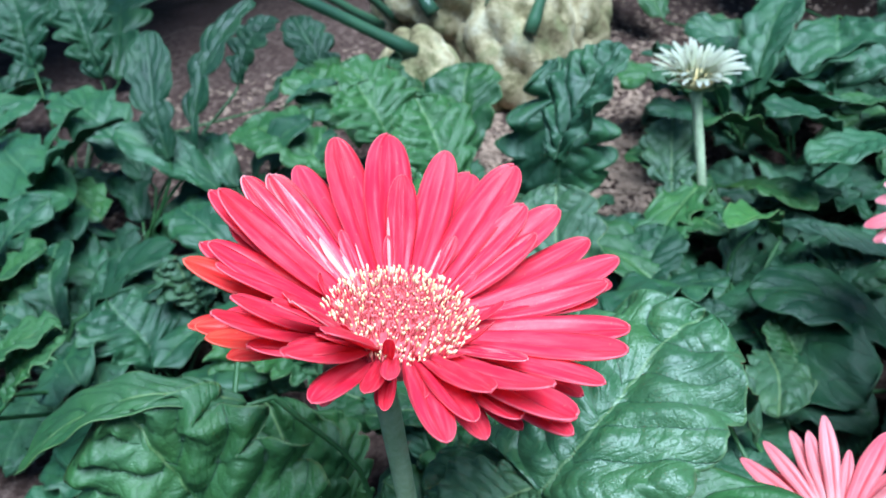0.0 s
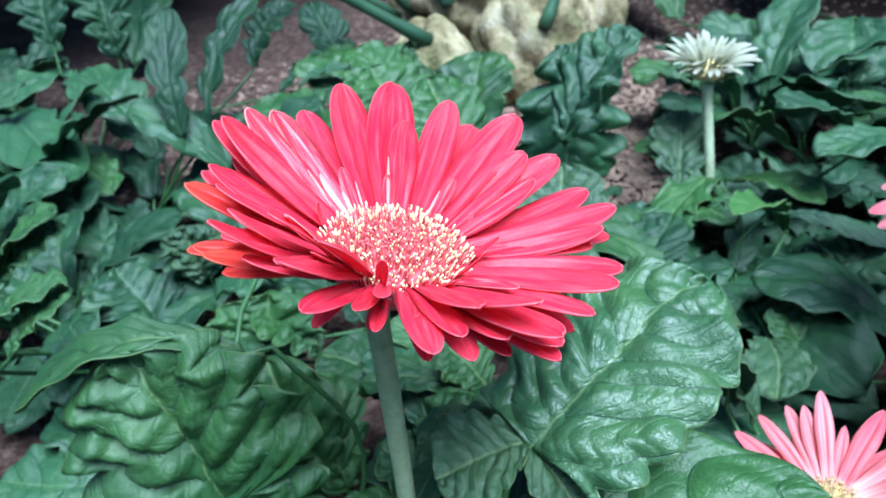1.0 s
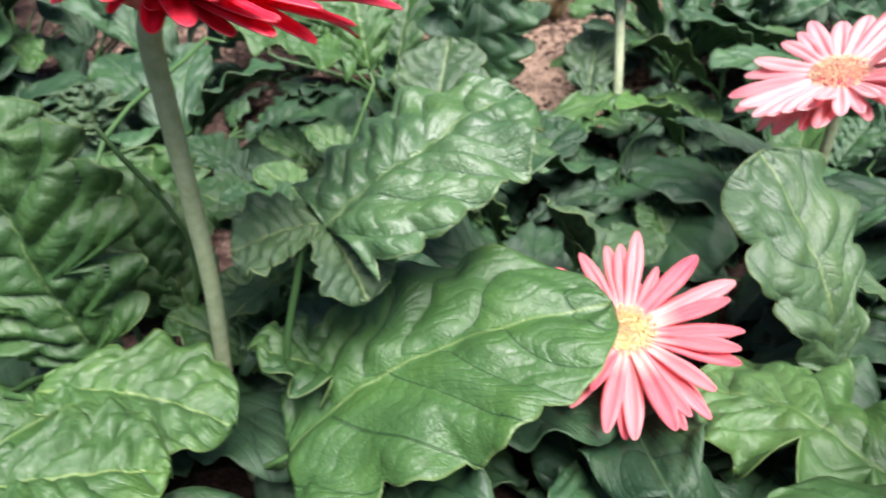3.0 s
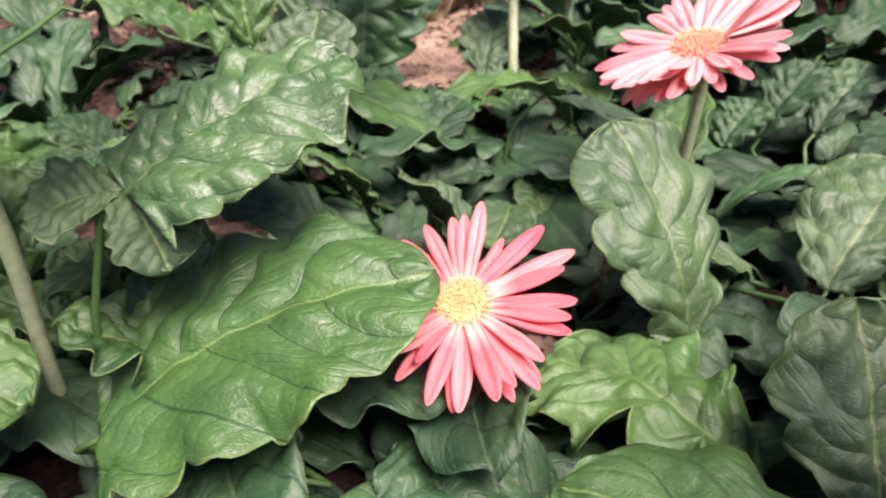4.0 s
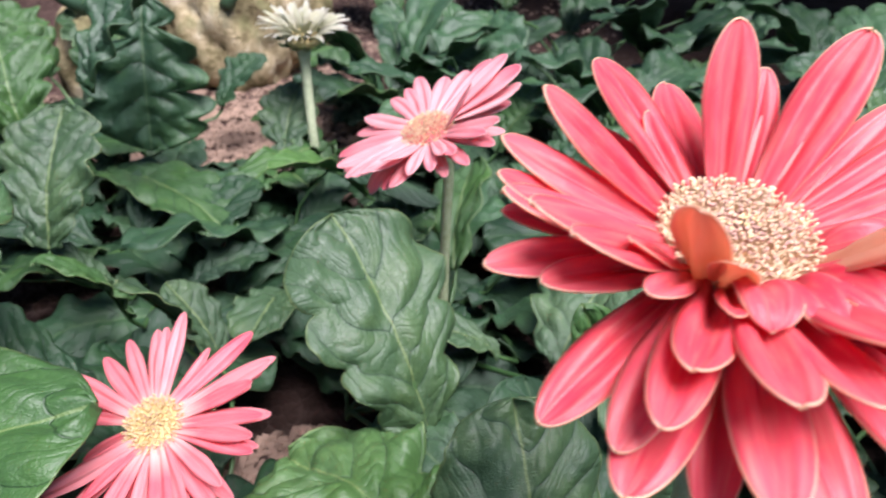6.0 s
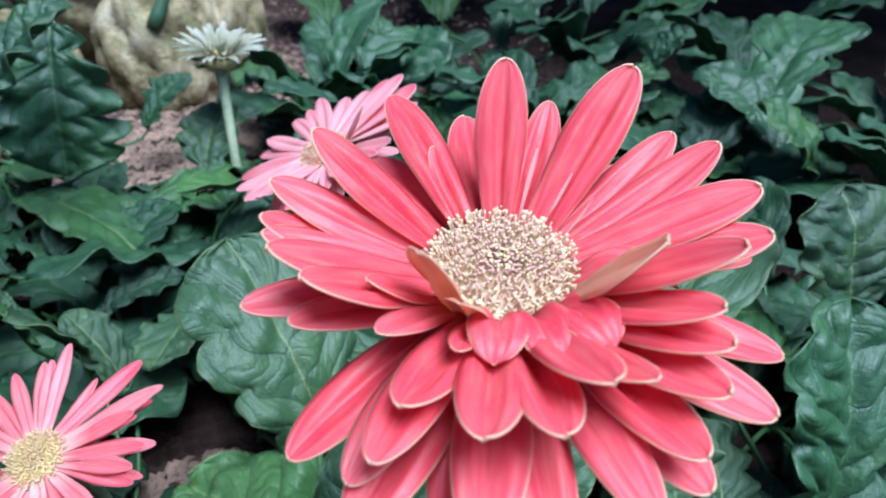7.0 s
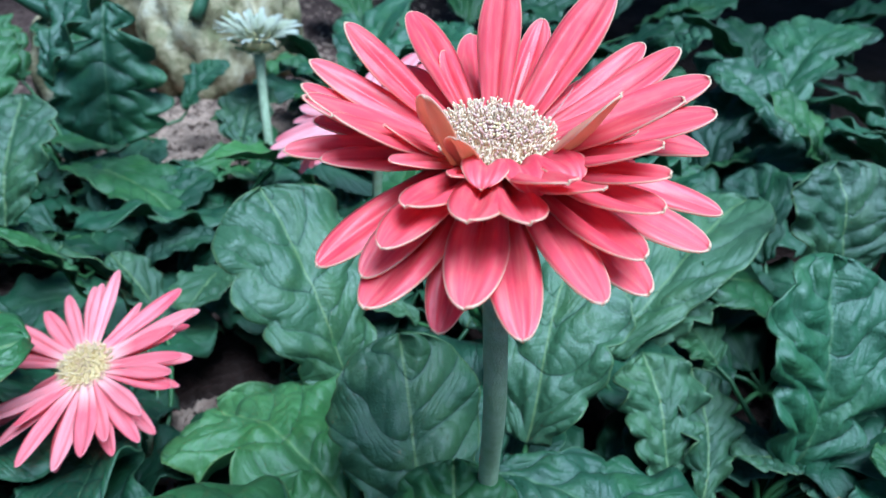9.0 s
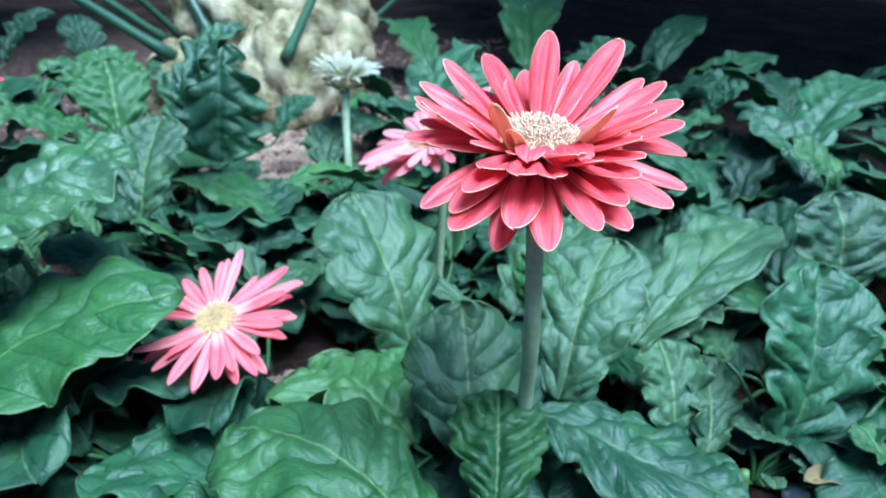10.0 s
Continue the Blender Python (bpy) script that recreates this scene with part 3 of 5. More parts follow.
outer = [
    (154, 20, 5.7, 1), (155, 24, 4.4, 2), (160, 33, 5.3, 2), (180, 25, 4.6, 1), (185, 32, 4.2, 3),
    (194, 19, 3.5, 1), (209, 28, 4.3, 1), (214, 24, 4.9, 1), (222, 46, 4.1, 3), (229, 36, 2.5, 2),
    (235, 29, 4.3, 2), (243, 46, 4.2, 3), (254, 12, 2.3, 2), (262, 30, 2.4, 3), (275, 15, 2.5, 2),
    (278, 18, 4.3, 3), (286, 22, 4.0, 3), (290, 27, 4.1, 2), (300, 13, 4.0, 2), (301, 24, 5.1, 1),
]
add_petals(head, RED, outer, 0.016, 0.001)
add_petals(head, RED, second_layer(outer[::2], drop=6), 0.0140, -0.0020)
outer = [
    (305, 18, 5.3, 2), (314, 8, 4.6, 2), (328, 17, 4.8, 3), (337, 17, 5.2, 2), (351, 13, 5.3, 2),
]
add_petals(head, RED, outer, 0.016, 0.001)
add_petals(head, RED, second_layer(outer[::2], drop=6), 0.0140, -0.0020)
add_petals(head, STREAKED, [(130, 17, 5.6, 1), (136, 28, 5.2, 2), (148, 28, 5.3, 1), (222, 44, 3.6, 2), (318, 30, 3.0, 3)], 0.016, 0.001)
add_petals(head, BACKLIT, [(163, 6, 5.0, 2), (172, 14, 5.2, 2), (178, -2, 4.8, 3), (190, 4, 4.4, 2), (199, 8, 4.2, 2), (207, 12, 3.8, 3)], 0.015, -0.001)
add_petals(head, RED, [(232, -6, 2.2, 4), (258, -10, 1.5, 4), (284, 4, 2.8, 4)], 0.014, -0.002)
add_petals(head, SLIVER, [(64, 40, 1.6, 2), (99, 46, 2.3, 1), (119, 38, 1.6, 2), (143, 34, 2.4, 2)], 0.018, 0.002)
add_petals(head, CURLED, [(134, 32, 2.2, 3)], 0.018, 0.003)
add_petals(head, RED, ring(11, 48, 1.7, 1, 3, (12, 12, 0.4)), 0.0195, 0.002)
bracts(head, 0.0215, 30, 1)
disc_florets("flower_disc", head, 0.0214, 0.006, [(0, 0.5, 260, 0.0032, 0.00028, 0.3, (1, 1, 1, 2, 1)), (0.45, 0.8, 420, 0.0054, 0.00028, 0.4, (1, 2, 0, 2, 1)), (0.78, 1.0, 420, 0.0066, 0.00030, 0.5, (1, 0, 0, 2))], 1, "crimson florets with cream tips")

# ---- the coral gerbera ----
coral = thing("gerbera_plant", (0.325, 0.085, 0.0), "gerbera with a coral bloom whose petals are pale-edged", "flower", "gerberas")
flower_stem(coral, [(0.325, 0.088, 0.0), (0.3208, 0.07, 0.115), (0.3144, 0.0475, 0.178), (0.3115, 0.050, 0.250)], 0.0038, 0.0036)
head = flower_head(coral, (0.3105, 0.047, 0.2585), (0.0, -0.23, 0.973), 0.0162, 0.003, FLORET_BUFF)
outer = [
    (2, 2, 5.2, 4), (12, 20, 4.4, 1), (24, 16, 4.1, 1), (38, 35, 4.5, 2), (59, 16, 3.6, 1),
    (75, 46, 3.8, 2), (83, 3, 3.8, 2), (101, 14, 2.4, 1), (104, 18, 4.2, 3), (140, 30, 3.8, 2),
    (154, 20, 3.9, 2), (165, 15, 3.8, 1), (170, 19, 3.7, 2), (183, 13, 4.0, 3), (185, 31, 3.9, 2),
    (196, 34, 3.6, 2), (210, -4, 4.3, 3), (224, 3, 4.1, 3), (228, -5, 4.6, 2), (229, 18, 4.1, 3), (243, -10, 4.2, 3),
]
add_petals(head, CORAL, level(outer), 0.012, -0.001)
add_petals(head, CORAL, second_layer(level([row for row in outer if row[0] < 200][::2])), 0.0100, -0.0040)
outer = [
    (230, 24, 3.5, 2), (247, 28, 4.0, 2), (249, 6, 4.5, 2), (261, 4, 4.7, 3), (261, 29, 3.9, 2),
    (270, 40, 3.9, 2), (277, 12, 4.5, 3), (281, 32, 3.7, 1), (288, 14, 4.2, 2), (290, 2, 4.4, 2),
    (296, 24, 4.0, 2), (303, 31, 3.8, 2), (305, 40, 3.7, 2), (311, 3, 4.5, 2), (318, 47, 4.0, 2),
    (328, 5, 4.5, 3), (344, 22, 4.2, 2), (356, 24, 4.4, 2),
]
add_petals(head, CORAL, level(outer), 0.012, -0.001)
add_petals(head, BROWNED, [(214, 64, 2.6, 2), (308, 60, 3.0, 2), (233, 60, 2.1, 3), (258, 64, 1.5, 5)], 0.0148, 0.0)
add_petals(head, CORAL, [(200, 40, 2.4, 2), (214, 34, 2.6, 3), (236, 38, 2.2, 3), (330, 38, 2.4, 3)], 0.013, -0.001)
add_petals(head, FOLDED, [(248, 66, 2.2, 0), (270, 68, 2.3, 1), (288, 66, 2.3, 0), (334, 54, 2.2, 1)], 0.0142, 0.0)
add_petals(head, SLIVER, [(38, 44, 1.5, 2), (58, 40, 1.8, 2), (20, 46, 1.3, 1)], 0.015, 0.0)
bracts(head, 0.0155, 30, 2)
disc_florets("flower_disc", head, 0.0142, 0.003, [(0, 0.3, 110, 0.0024, 0.0003, 0.3, (3, 3, 4, 2)), (0.25, 0.82, 760, 0.0034, 0.00024, 0.4, (4, 3, 4, 4, 3)), (0.8, 1.0, 420, 0.0040, 0.00025, 0.5, (4, 4, 0))], 2, "brown florets with cream tips")

# ---- the low salmon gerbera ----
salmon = thing("gerbera_plant", (0.165, 0.22, 0.0), "low gerbera with a salmon-pink star-shaped bloom", "flower", "gerberas")
flower_stem(salmon, [(0.165, 0.222, 0.0), (0.166, 0.215, 0.05), (0.157, 0.196, 0.097)], 0.003, 0.0035)
head = flower_head(salmon, (0.155, 0.190, 0.103), (-0.18, -0.33, 0.93), 0.0125, 0.002, FLORET_YELLOW)
outer = [
    (5, 16, 3.9, 2), (18, 4, 4.7, 2), (23, 1, 4.9, 3), (44, -7, 5.0, 2), (59, -12, 3.4, 1),
    (74, 15, 4.5, 3), (83, 8, 3.8, 2), (91, 6, 4.1, 3), (107, 6, 4.1, 3), (122, -4, 4.2, 2),
    (140, 4, 4.6, 2), (156, -6, 4.5, 3), (181, -22, 3.4, 3), (200, -6, 4.2, 3), (223, 30, 4.7, 2),
    (238, 30, 3.4, 3), (251, 20, 4.8, 3), (263, 5, 4.5, 2), (280, 15, 4.8, 2), (290, 8, 4.3, 1),
]
add_petals(head, PINK, outer, 0.009, 0)
add_petals(head, PINK, second_layer(outer[::2]), 0.0070, -0.0030)
outer = [
    (301, 2, 4.4, 3), (310, 8, 3.9, 2), (330, 7, 4.2, 2), (336, 12, 4.1, 2), (348, 14, 4.2, 3),
    (354, -6, 4.1, 2),
]
add_petals(head, PINK, outer, 0.009, 0)
add_petals(head, PINK, second_layer(outer[::2]), 0.0070, -0.0030)
bracts(head, 0.012, 24, 3)
disc_florets("flower_disc", head, 0.0125, 0.002, [(0, 0.45, 260, 0.0018, 0.00025, 0.3, (2, 2, 2, 3)), (0.42, 1.0, 640, 0.0031, 0.00023, 0.6, (2, 4, 0, 0))], 3, "yellow florets ringed with cream")

# ---- the pale pink gerbera ----
pale = thing("gerbera_plant", (0.32, 0.352, 0.0), "gerbera with a pale pink bloom above dull green leaves", "flower", "gerberas")
flower_stem(pale, [(0.314, 0.345, 0.0), (0.317, 0.345, 0.1), (0.319, 0.347, 0.14), (0.307, 0.332, 0.165)], 0.0034, 0.0036)
head = flower_head(pale, (0.303, 0.328, 0.172), (-0.35, -0.15, 0.92), 0.0155, 0.004, FLORET_RED)
outer = [
    (9, -4, 5.0, 1), (13, 8, 5.5, 2), (23, 18, 5.5, 3), (34, 8, 5.1, 2), (52, 6, 4.7, 3),
    (66, 0, 4.3, 2), (84, 0, 4.6, 1), (94, 0, 3.9, 1), (106, 6, 4.0, 3), (129, 0, 4.2, 2),
    (139, -2, 4.5, 3), (159, -2, 5.0, 3), (168, -8, 4.8, 3), (181, 2, 4.6, 2), (194, 6, 4.4, 3), (206, 8, 4.3, 2), (216, 14, 4.2, 2), (248, 16, 3.6, 3), (227, 16, 4.5, 1), (237, 24, 4.4, 1),
    (262, 10, 3.1, 3), (274, 16, 2.9, 2), (282, 12, 3.1, 2), (288, 2, 3.4, 3), (304, 22, 4.1, 3),
]
add_petals(head, LIGHT, outer, 0.011, 0)
add_petals(head, LIGHT, second_layer(outer[::2]), 0.0090, -0.0030)
outer = [
    (317, 16, 4.2, 2), (332, 48, 3.7, 2),
]
add_petals(head, LIGHT, outer, 0.011, 0)
add_petals(head, LIGHT, second_layer(outer[::2]), 0.0090, -0.0030)
bracts(head, 0.015, 26, 4)
disc_florets("flower_disc", head, 0.0155, 0.004, [(0, 1.0, 760, 0.0030, 0.00028, 0.4, (4, 2, 0, 1, 4))], 4, "salmon and yellow florets")

# ---- the faded white gerbera ----
white = thing("gerbera_plant", (0.25, 0.56, 0.0), "gerbera with a half-closed white bloom on a long stem", "flower", "gerberas")
flower_stem(white, [(0.246, 0.565, 0.0), (0.242, 0.57, 0.074), (0.2417, 0.594, 0.149)], 0.004, 0.0045)
head = flower_head(white, (0.242, 0.597, 0.160), (0.05, -0.1, 1.0), 0.017, 0.006, FLORET_YELLOW)
add_petals(head, WHITE, ring(36, 42, 3.5, 5, 12, (6, 8, 0.5)), 0.010, 0.0)
add_petals(head, WHITE, ring(24, 58, 2.5, 4, 13, (6, 12, 0.4)), 0.008, 0.002)
add_petals(head, WHITE, ring(14, 64, 1.5, 1, 14, (9, 10, 0.3)), 0.005, 0.003)
bracts(head, 0.023, 40, 5)


# ---- leaves, plant by plant ----
leaf(crimson, (0.000, 0.150, 0.075), (0.139, 0.172, 0.139), 0.114, mat=LEAF, seed=0, bend=0.08, cup=-0.08, lobes=0.14, ruffle=0.05, broad=0.42, roll=10, veins=7, puff=0.75, foot=0.75, tipdrop=0.06, curve=0.06, point=2.0, fine=1.4)
leaf(crimson, (0.080, 0.151, 0.040), (0.022, 0.161, 0.050), 0.044, mat=LEAF_DARK, seed=31, puff=2.5, lobes=0.2)
leaf(crimson, (0.022, 0.226, 0.140), (-0.024, 0.211, 0.150), 0.030, mat=LEAF, seed=42, lobes=0.3, puff=1.5)
leaf(crimson, (0.023, 0.229, 0.135), (0.038, 0.201, 0.140), 0.024, mat=LEAF, seed=43, lobes=0.1)
leaf(crimson, (0.022, 0.226, 0.140), (0.009, 0.207, 0.130), 0.019, mat=LEAF_PALE, seed=44, lobes=0.1)
leaf(crimson, (-0.010, 0.261, 0.050), (-0.035, 0.216, 0.070), 0.025, mat=LEAF_DARK, seed=47, lobes=0.4, ruffle=0.3, puff=2)
leaf(crimson, (-0.027, 0.222, 0.060), (-0.072, 0.230, 0.090), 0.036, mat=LEAF, seed=107)
leaf(crimson, (0.029, 0.252, 0.080), (-0.012, 0.274, 0.110), 0.044, mat=LEAF, seed=108, lobes=0.3)
leaf(crimson, (0.043, 0.262, 0.055), (0.018, 0.271, 0.090), 0.041, mat=LEAF_DARK, seed=111)
leaf(crimson, (0.007, 0.283, 0.060), (-0.031, 0.301, 0.090), 0.054, mat=LEAF_DARK, seed=115)
leaf(crimson, (0.012, 0.295, 0.100), (-0.009, 0.312, 0.120), 0.045, mat=LEAF_PALE, seed=116, lobes=0.3)
leaf(crimson, (0.022, 0.186, 0.170), (0.108, 0.240, 0.202), 0.090, mat=LEAF_SILVER, seed=128, bend=0.06, cup=-0.16, lobes=0.26, ruffle=0.07, puff=1.3, broad=0.55, roll=4, veins=8, foot=0.9, point=1.9, fine=1.4)
leaf(crimson, (0.022, 0.188, 0.168), (0.040, 0.164, 0.146), 0.036, mat=LEAF_GREY, seed=129, lobes=0.2, bend=0.1, stalk=False)
leaf(crimson, (0.022, 0.190, 0.168), (-0.016, 0.184, 0.158), 0.046, mat=LEAF_GREY, seed=130, lobes=0.2, bend=0.1, roll=-15, stalk=False)
leaf(crimson, (0.030, 0.178, 0.070), (-0.012, 0.172, 0.118), 0.046, mat=LEAF, seed=151, lobes=0.3, ruffle=0.2, puff=1.3, stalk=False)
leaf(crimson, (0.004, 0.189, 0.050), (0.030, 0.263, 0.095), 0.055, mat=LEAF_TEAL, seed=140, lobes=0.1, stalk=False)
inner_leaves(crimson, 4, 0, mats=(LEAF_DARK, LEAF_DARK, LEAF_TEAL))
leaf(coral, (0.266, 0.134, 0.040), (0.303, 0.149, 0.050), 0.023, mat=LEAF, seed=18, lobes=0.1)
leaf(coral, (0.301, 0.086, 0.070), (0.299, 0.138, 0.138), 0.070, mat=LEAF_GREY, seed=19, bend=0.05, cup=-0.35, lobes=0.1, puff=0.8, broad=0.55, veins=6, fine=1.3)
leaf(coral, (0.374, 0.208, 0.060), (0.343, 0.181, 0.145), 0.031, mat=LEAF, seed=21, puff=2, lobes=0.3)
leaf(coral, (0.357, 0.126, 0.073), (0.405, 0.189, 0.148), 0.078, mat=LEAF_GREY, seed=22, cup=-0.1, lobes=0.2, veins=7, fine=1.3, puff=0.75)
leaf(coral, (0.334, 0.101, 0.085), (0.435, 0.043, 0.065), 0.084, mat=LEAF_TEAL, seed=27, bend=0.04, cup=-0.15, lobes=0.2, veins=8, fine=1.3)
leaf(coral, (0.300, 0.034, 0.085), (0.310, 0.080, 0.118), 0.051, mat=LEAF, seed=28, puff=2, lobes=0.2, cup=-0.2, fine=1.3)
leaf(coral, (0.268, 0.014, 0.090), (0.178, 0.094, 0.096), 0.088, mat=LEAF, seed=29, cup=-0.25, bend=0.16, lobes=0.08, puff=1.2, veins=7, fine=1.3)
inner_leaves(coral, 4, 1)
leaf(salmon, (0.154, 0.295, 0.065), (0.130, 0.275, 0.125), 0.034, mat=LEAF_GREY, seed=11, lobes=0.05)
leaf(salmon, (0.112, 0.236, 0.085), (0.035, 0.262, 0.128), 0.048, mat=LEAF_DARK, seed=12, puff=1.8, lobes=0.1)
leaf(salmon, (0.280, 0.215, 0.050), (0.242, 0.279, 0.150), 0.096, mat=LEAF_GREY, seed=15, cup=-0.12, lobes=0.24, veins=7, broad=0.6, ruffle=0.09, fine=1.4, puff=0.75)
leaf(salmon, (0.132, 0.157, 0.055), (0.151, 0.072, 0.035), 0.085, mat=LEAF_TEAL, seed=30, bend=0.1, lobes=0.1)
leaf(salmon, (0.170, 0.292, 0.050), (0.146, 0.310, 0.100), 0.032, mat=LEAF_GREY, seed=45, lobes=0.1)
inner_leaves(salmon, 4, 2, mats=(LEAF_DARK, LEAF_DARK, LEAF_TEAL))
leaf(pale, (0.247, 0.358, 0.030), (0.258, 0.382, 0.060), 0.036, mat=LEAF_PALE, seed=10, lobes=0.1)
leaf(pale, (0.330, 0.256, 0.060), (0.271, 0.265, 0.085), 0.036, mat=LEAF_GREY, seed=16, lobes=0.15)
leaf(pale, (0.352, 0.222, 0.075), (0.422, 0.290, 0.112), 0.085, mat=LEAF_GREY, seed=20, lobes=0.3, cup=-0.1, puff=0.8)
inner_leaves(pale, 6, 3)
leaf(white, (0.212, 0.560, 0.055), (0.236, 0.632, 0.108), 0.060, mat=LEAF_GREY, seed=5, lobes=0.42)
leaf(white, (0.255, 0.591, 0.060), (0.157, 0.473, 0.050), 0.048, mat=LEAF, seed=8, lobes=0.4, ruffle=0.15)
leaf(white, (0.358, 0.545, 0.100), (0.275, 0.530, 0.150), 0.055, mat=LEAF_TEAL, seed=62, lobes=0.05)
leaf(white, (0.269, 0.572, 0.060), (0.311, 0.498, 0.070), 0.040, mat=LEAF_PALE, seed=69)
leaf(white, (0.208, 0.545, 0.050), (0.232, 0.485, 0.070), 0.053, mat=LEAF, seed=71)
leaf(white, (0.256, 0.555, 0.050), (0.193, 0.632, 0.080), 0.052, mat=LEAF, seed=92, lobes=0.3)
inner_leaves(white, 2, 4)
rosette = thing("foliage_plant", (-0.09, 0.24, 0.0), "crinkled green foliage rosette with lobed leaves", "plant", "foliage plants")
leaf(rosette, (-0.101, 0.209, 0.085), (-0.145, 0.234, 0.205), 0.122, mat=LEAF, seed=1, bend=0.06, cup=-0.05, lobes=0.5, puff=1.7, broad=0.45, veins=10, foot=0.45, fine=1.4)
leaf(rosette, (-0.101, 0.155, 0.110), (-0.017, 0.144, 0.100), 0.064, mat=LEAF_PALE, seed=32, lobes=0.3, puff=1.6, fine=1.2)
leaf(rosette, (-0.104, 0.199, 0.070), (-0.058, 0.186, 0.100), 0.019, mat=LEAF_PALE, seed=34, lobes=0.2)
leaf(rosette, (-0.095, 0.238, 0.192), (-0.200, 0.232, 0.178), 0.030, mat=LEAF, seed=35, lobes=0.05, cup=0.2, roll=0, bend=0.22, point=2.6)
leaf(rosette, (-0.086, 0.257, 0.070), (-0.103, 0.282, 0.150), 0.063, mat=LEAF, seed=37, lobes=0.25, puff=1.4)
leaf(rosette, (-0.010, 0.270, 0.080), (-0.035, 0.212, 0.100), 0.024, mat=LEAF, seed=46, lobes=0.2, ruffle=0.2)
leaf(rosette, (-0.004, 0.325, 0.090), (-0.043, 0.347, 0.115), 0.034, mat=LEAF_PALE, seed=48, lobes=0.1)
leaf(rosette, (-0.003, 0.296, 0.100), (-0.059, 0.302, 0.110), 0.035, mat=LEAF, seed=49, lobes=0.3)
leaf(rosette, (-0.032, 0.306, 0.085), (-0.086, 0.331, 0.110), 0.052, mat=LEAF, seed=105, lobes=0.3)
leaf(rosette, (-0.021, 0.252, 0.050), (-0.052, 0.270, 0.090), 0.043, mat=LEAF, seed=106, lobes=0.3)
leaf(rosette, (-0.070, 0.255, 0.075), (-0.093, 0.286, 0.130), 0.058, mat=LEAF, seed=112, puff=1.3)
leaf(rosette, (-0.024, 0.252, 0.070), (0.004, 0.269, 0.120), 0.048, mat=LEAF, seed=113, lobes=0.3)
leaf(rosette, (-0.075, 0.445, 0.170), (0.010, 0.474, 0.138), 0.086, mat=LEAF, seed=131, bend=0.05, cup=0.0, lobes=0.26, ruffle=0.1, puff=1.5)
leaf(rosette, (0.018, 0.535, 0.110), (-0.004, 0.588, 0.185), 0.078, mat=LEAF, seed=150, lobes=0.25, puff=1.5, cup=0.05)
leaf(rosette, (-0.023, 0.281, 0.090), (-0.047, 0.336, 0.110), 0.047, mat=LEAF_TEAL, seed=141, lobes=0.3)
inner_leaves(rosette, 4, 5)
rosette = thing("foliage_plant", (-0.24, 0.47, 0.0), "dark green leafy rosette on brown mulch", "plant", "foliage plants")
leaf(rosette, (-0.140, 0.410, 0.040), (-0.135, 0.419, 0.100), 0.089, mat=LEAF, seed=36, lobes=0.3)
leaf(rosette, (-0.203, 0.496, 0.070), (-0.210, 0.498, 0.120), 0.055, mat=LEAF_GREY, seed=38, puff=2.5, lobes=0.4, ruffle=0.2)
leaf(rosette, (-0.241, 0.466, 0.040), (-0.277, 0.498, 0.090), 0.087, mat=LEAF_TEAL, seed=39, lobes=0.25)
leaf(rosette, (-0.355, 0.477, 0.100), (-0.309, 0.509, 0.130), 0.067, mat=LEAF, seed=40)
leaf(rosette, (-0.284, 0.351, 0.120), (-0.241, 0.374, 0.150), 0.049, mat=LEAF, seed=41)
leaf(rosette, (-0.363, 0.485, 0.100), (-0.298, 0.488, 0.150), 0.057, mat=LEAF, seed=60)
leaf(rosette, (-0.309, 0.369, 0.120), (-0.240, 0.366, 0.160), 0.042, mat=LEAF, seed=61)
leaf(rosette, (-0.077, 0.454, 0.040), (-0.138, 0.490, 0.070), 0.053, mat=LEAF_DARK, seed=109)
leaf(rosette, (-0.105, 0.406, 0.050), (-0.147, 0.418, 0.090), 0.062, mat=LEAF, seed=114, lobes=0.3)
inner_leaves(rosette, 4, 6)
rosette = thing("foliage_plant", (-0.33, 0.72, 0.0), "bushy gerbera rosette with toothed leaves", "plant", "foliage plants")
leaf(rosette, (-0.248, 0.720, 0.107), (-0.163, 0.820, 0.235), 0.051, mat=LEAF_DARK, seed=51, lobes=0.55, puff=1.0)
leaf(rosette, (-0.264, 0.700, 0.116), (-0.270, 0.780, 0.229), 0.050, mat=LEAF_DARK, seed=52, lobes=0.4, puff=1.0)
leaf(rosette, (-0.327, 0.786, 0.060), (-0.438, 0.900, 0.140), 0.089, mat=LEAF_TEAL, seed=56)
leaf(rosette, (-0.214, 0.860, 0.133), (-0.164, 0.920, 0.190), 0.069, mat=LEAF_DARK, seed=124, lobes=0.5, puff=1.6)
inner_leaves(rosette, 6, 7)
rosette = thing("foliage_plant", (0.09, 0.47, 0.0), "broad-leaved gerbera rosette without a bloom", "plant", "foliage plants")
leaf(rosette, (0.068, 0.372, 0.095), (0.083, 0.432, 0.168), 0.068, mat=LEAF_GREY, seed=2, cup=0.1, veins=9)
leaf(rosette, (0.113, 0.346, 0.055), (0.077, 0.322, 0.115), 0.040, mat=LEAF, seed=13, lobes=0.3, puff=1.5)
leaf(rosette, (0.142, 0.449, 0.030), (0.188, 0.507, 0.070), 0.056, mat=LEAF_DARK, seed=14, lobes=0.3)
leaf(rosette, (0.014, 0.420, 0.060), (-0.025, 0.443, 0.100), 0.038, mat=LEAF_PALE, seed=50)
leaf(rosette, (0.096, 0.387, 0.050), (0.063, 0.373, 0.090), 0.044, mat=LEAF_GREY, seed=90, puff=2, lobes=0.4)
leaf(rosette, (0.138, 0.391, 0.040), (0.199, 0.402, 0.060), 0.046, mat=LEAF_DARK, seed=91)
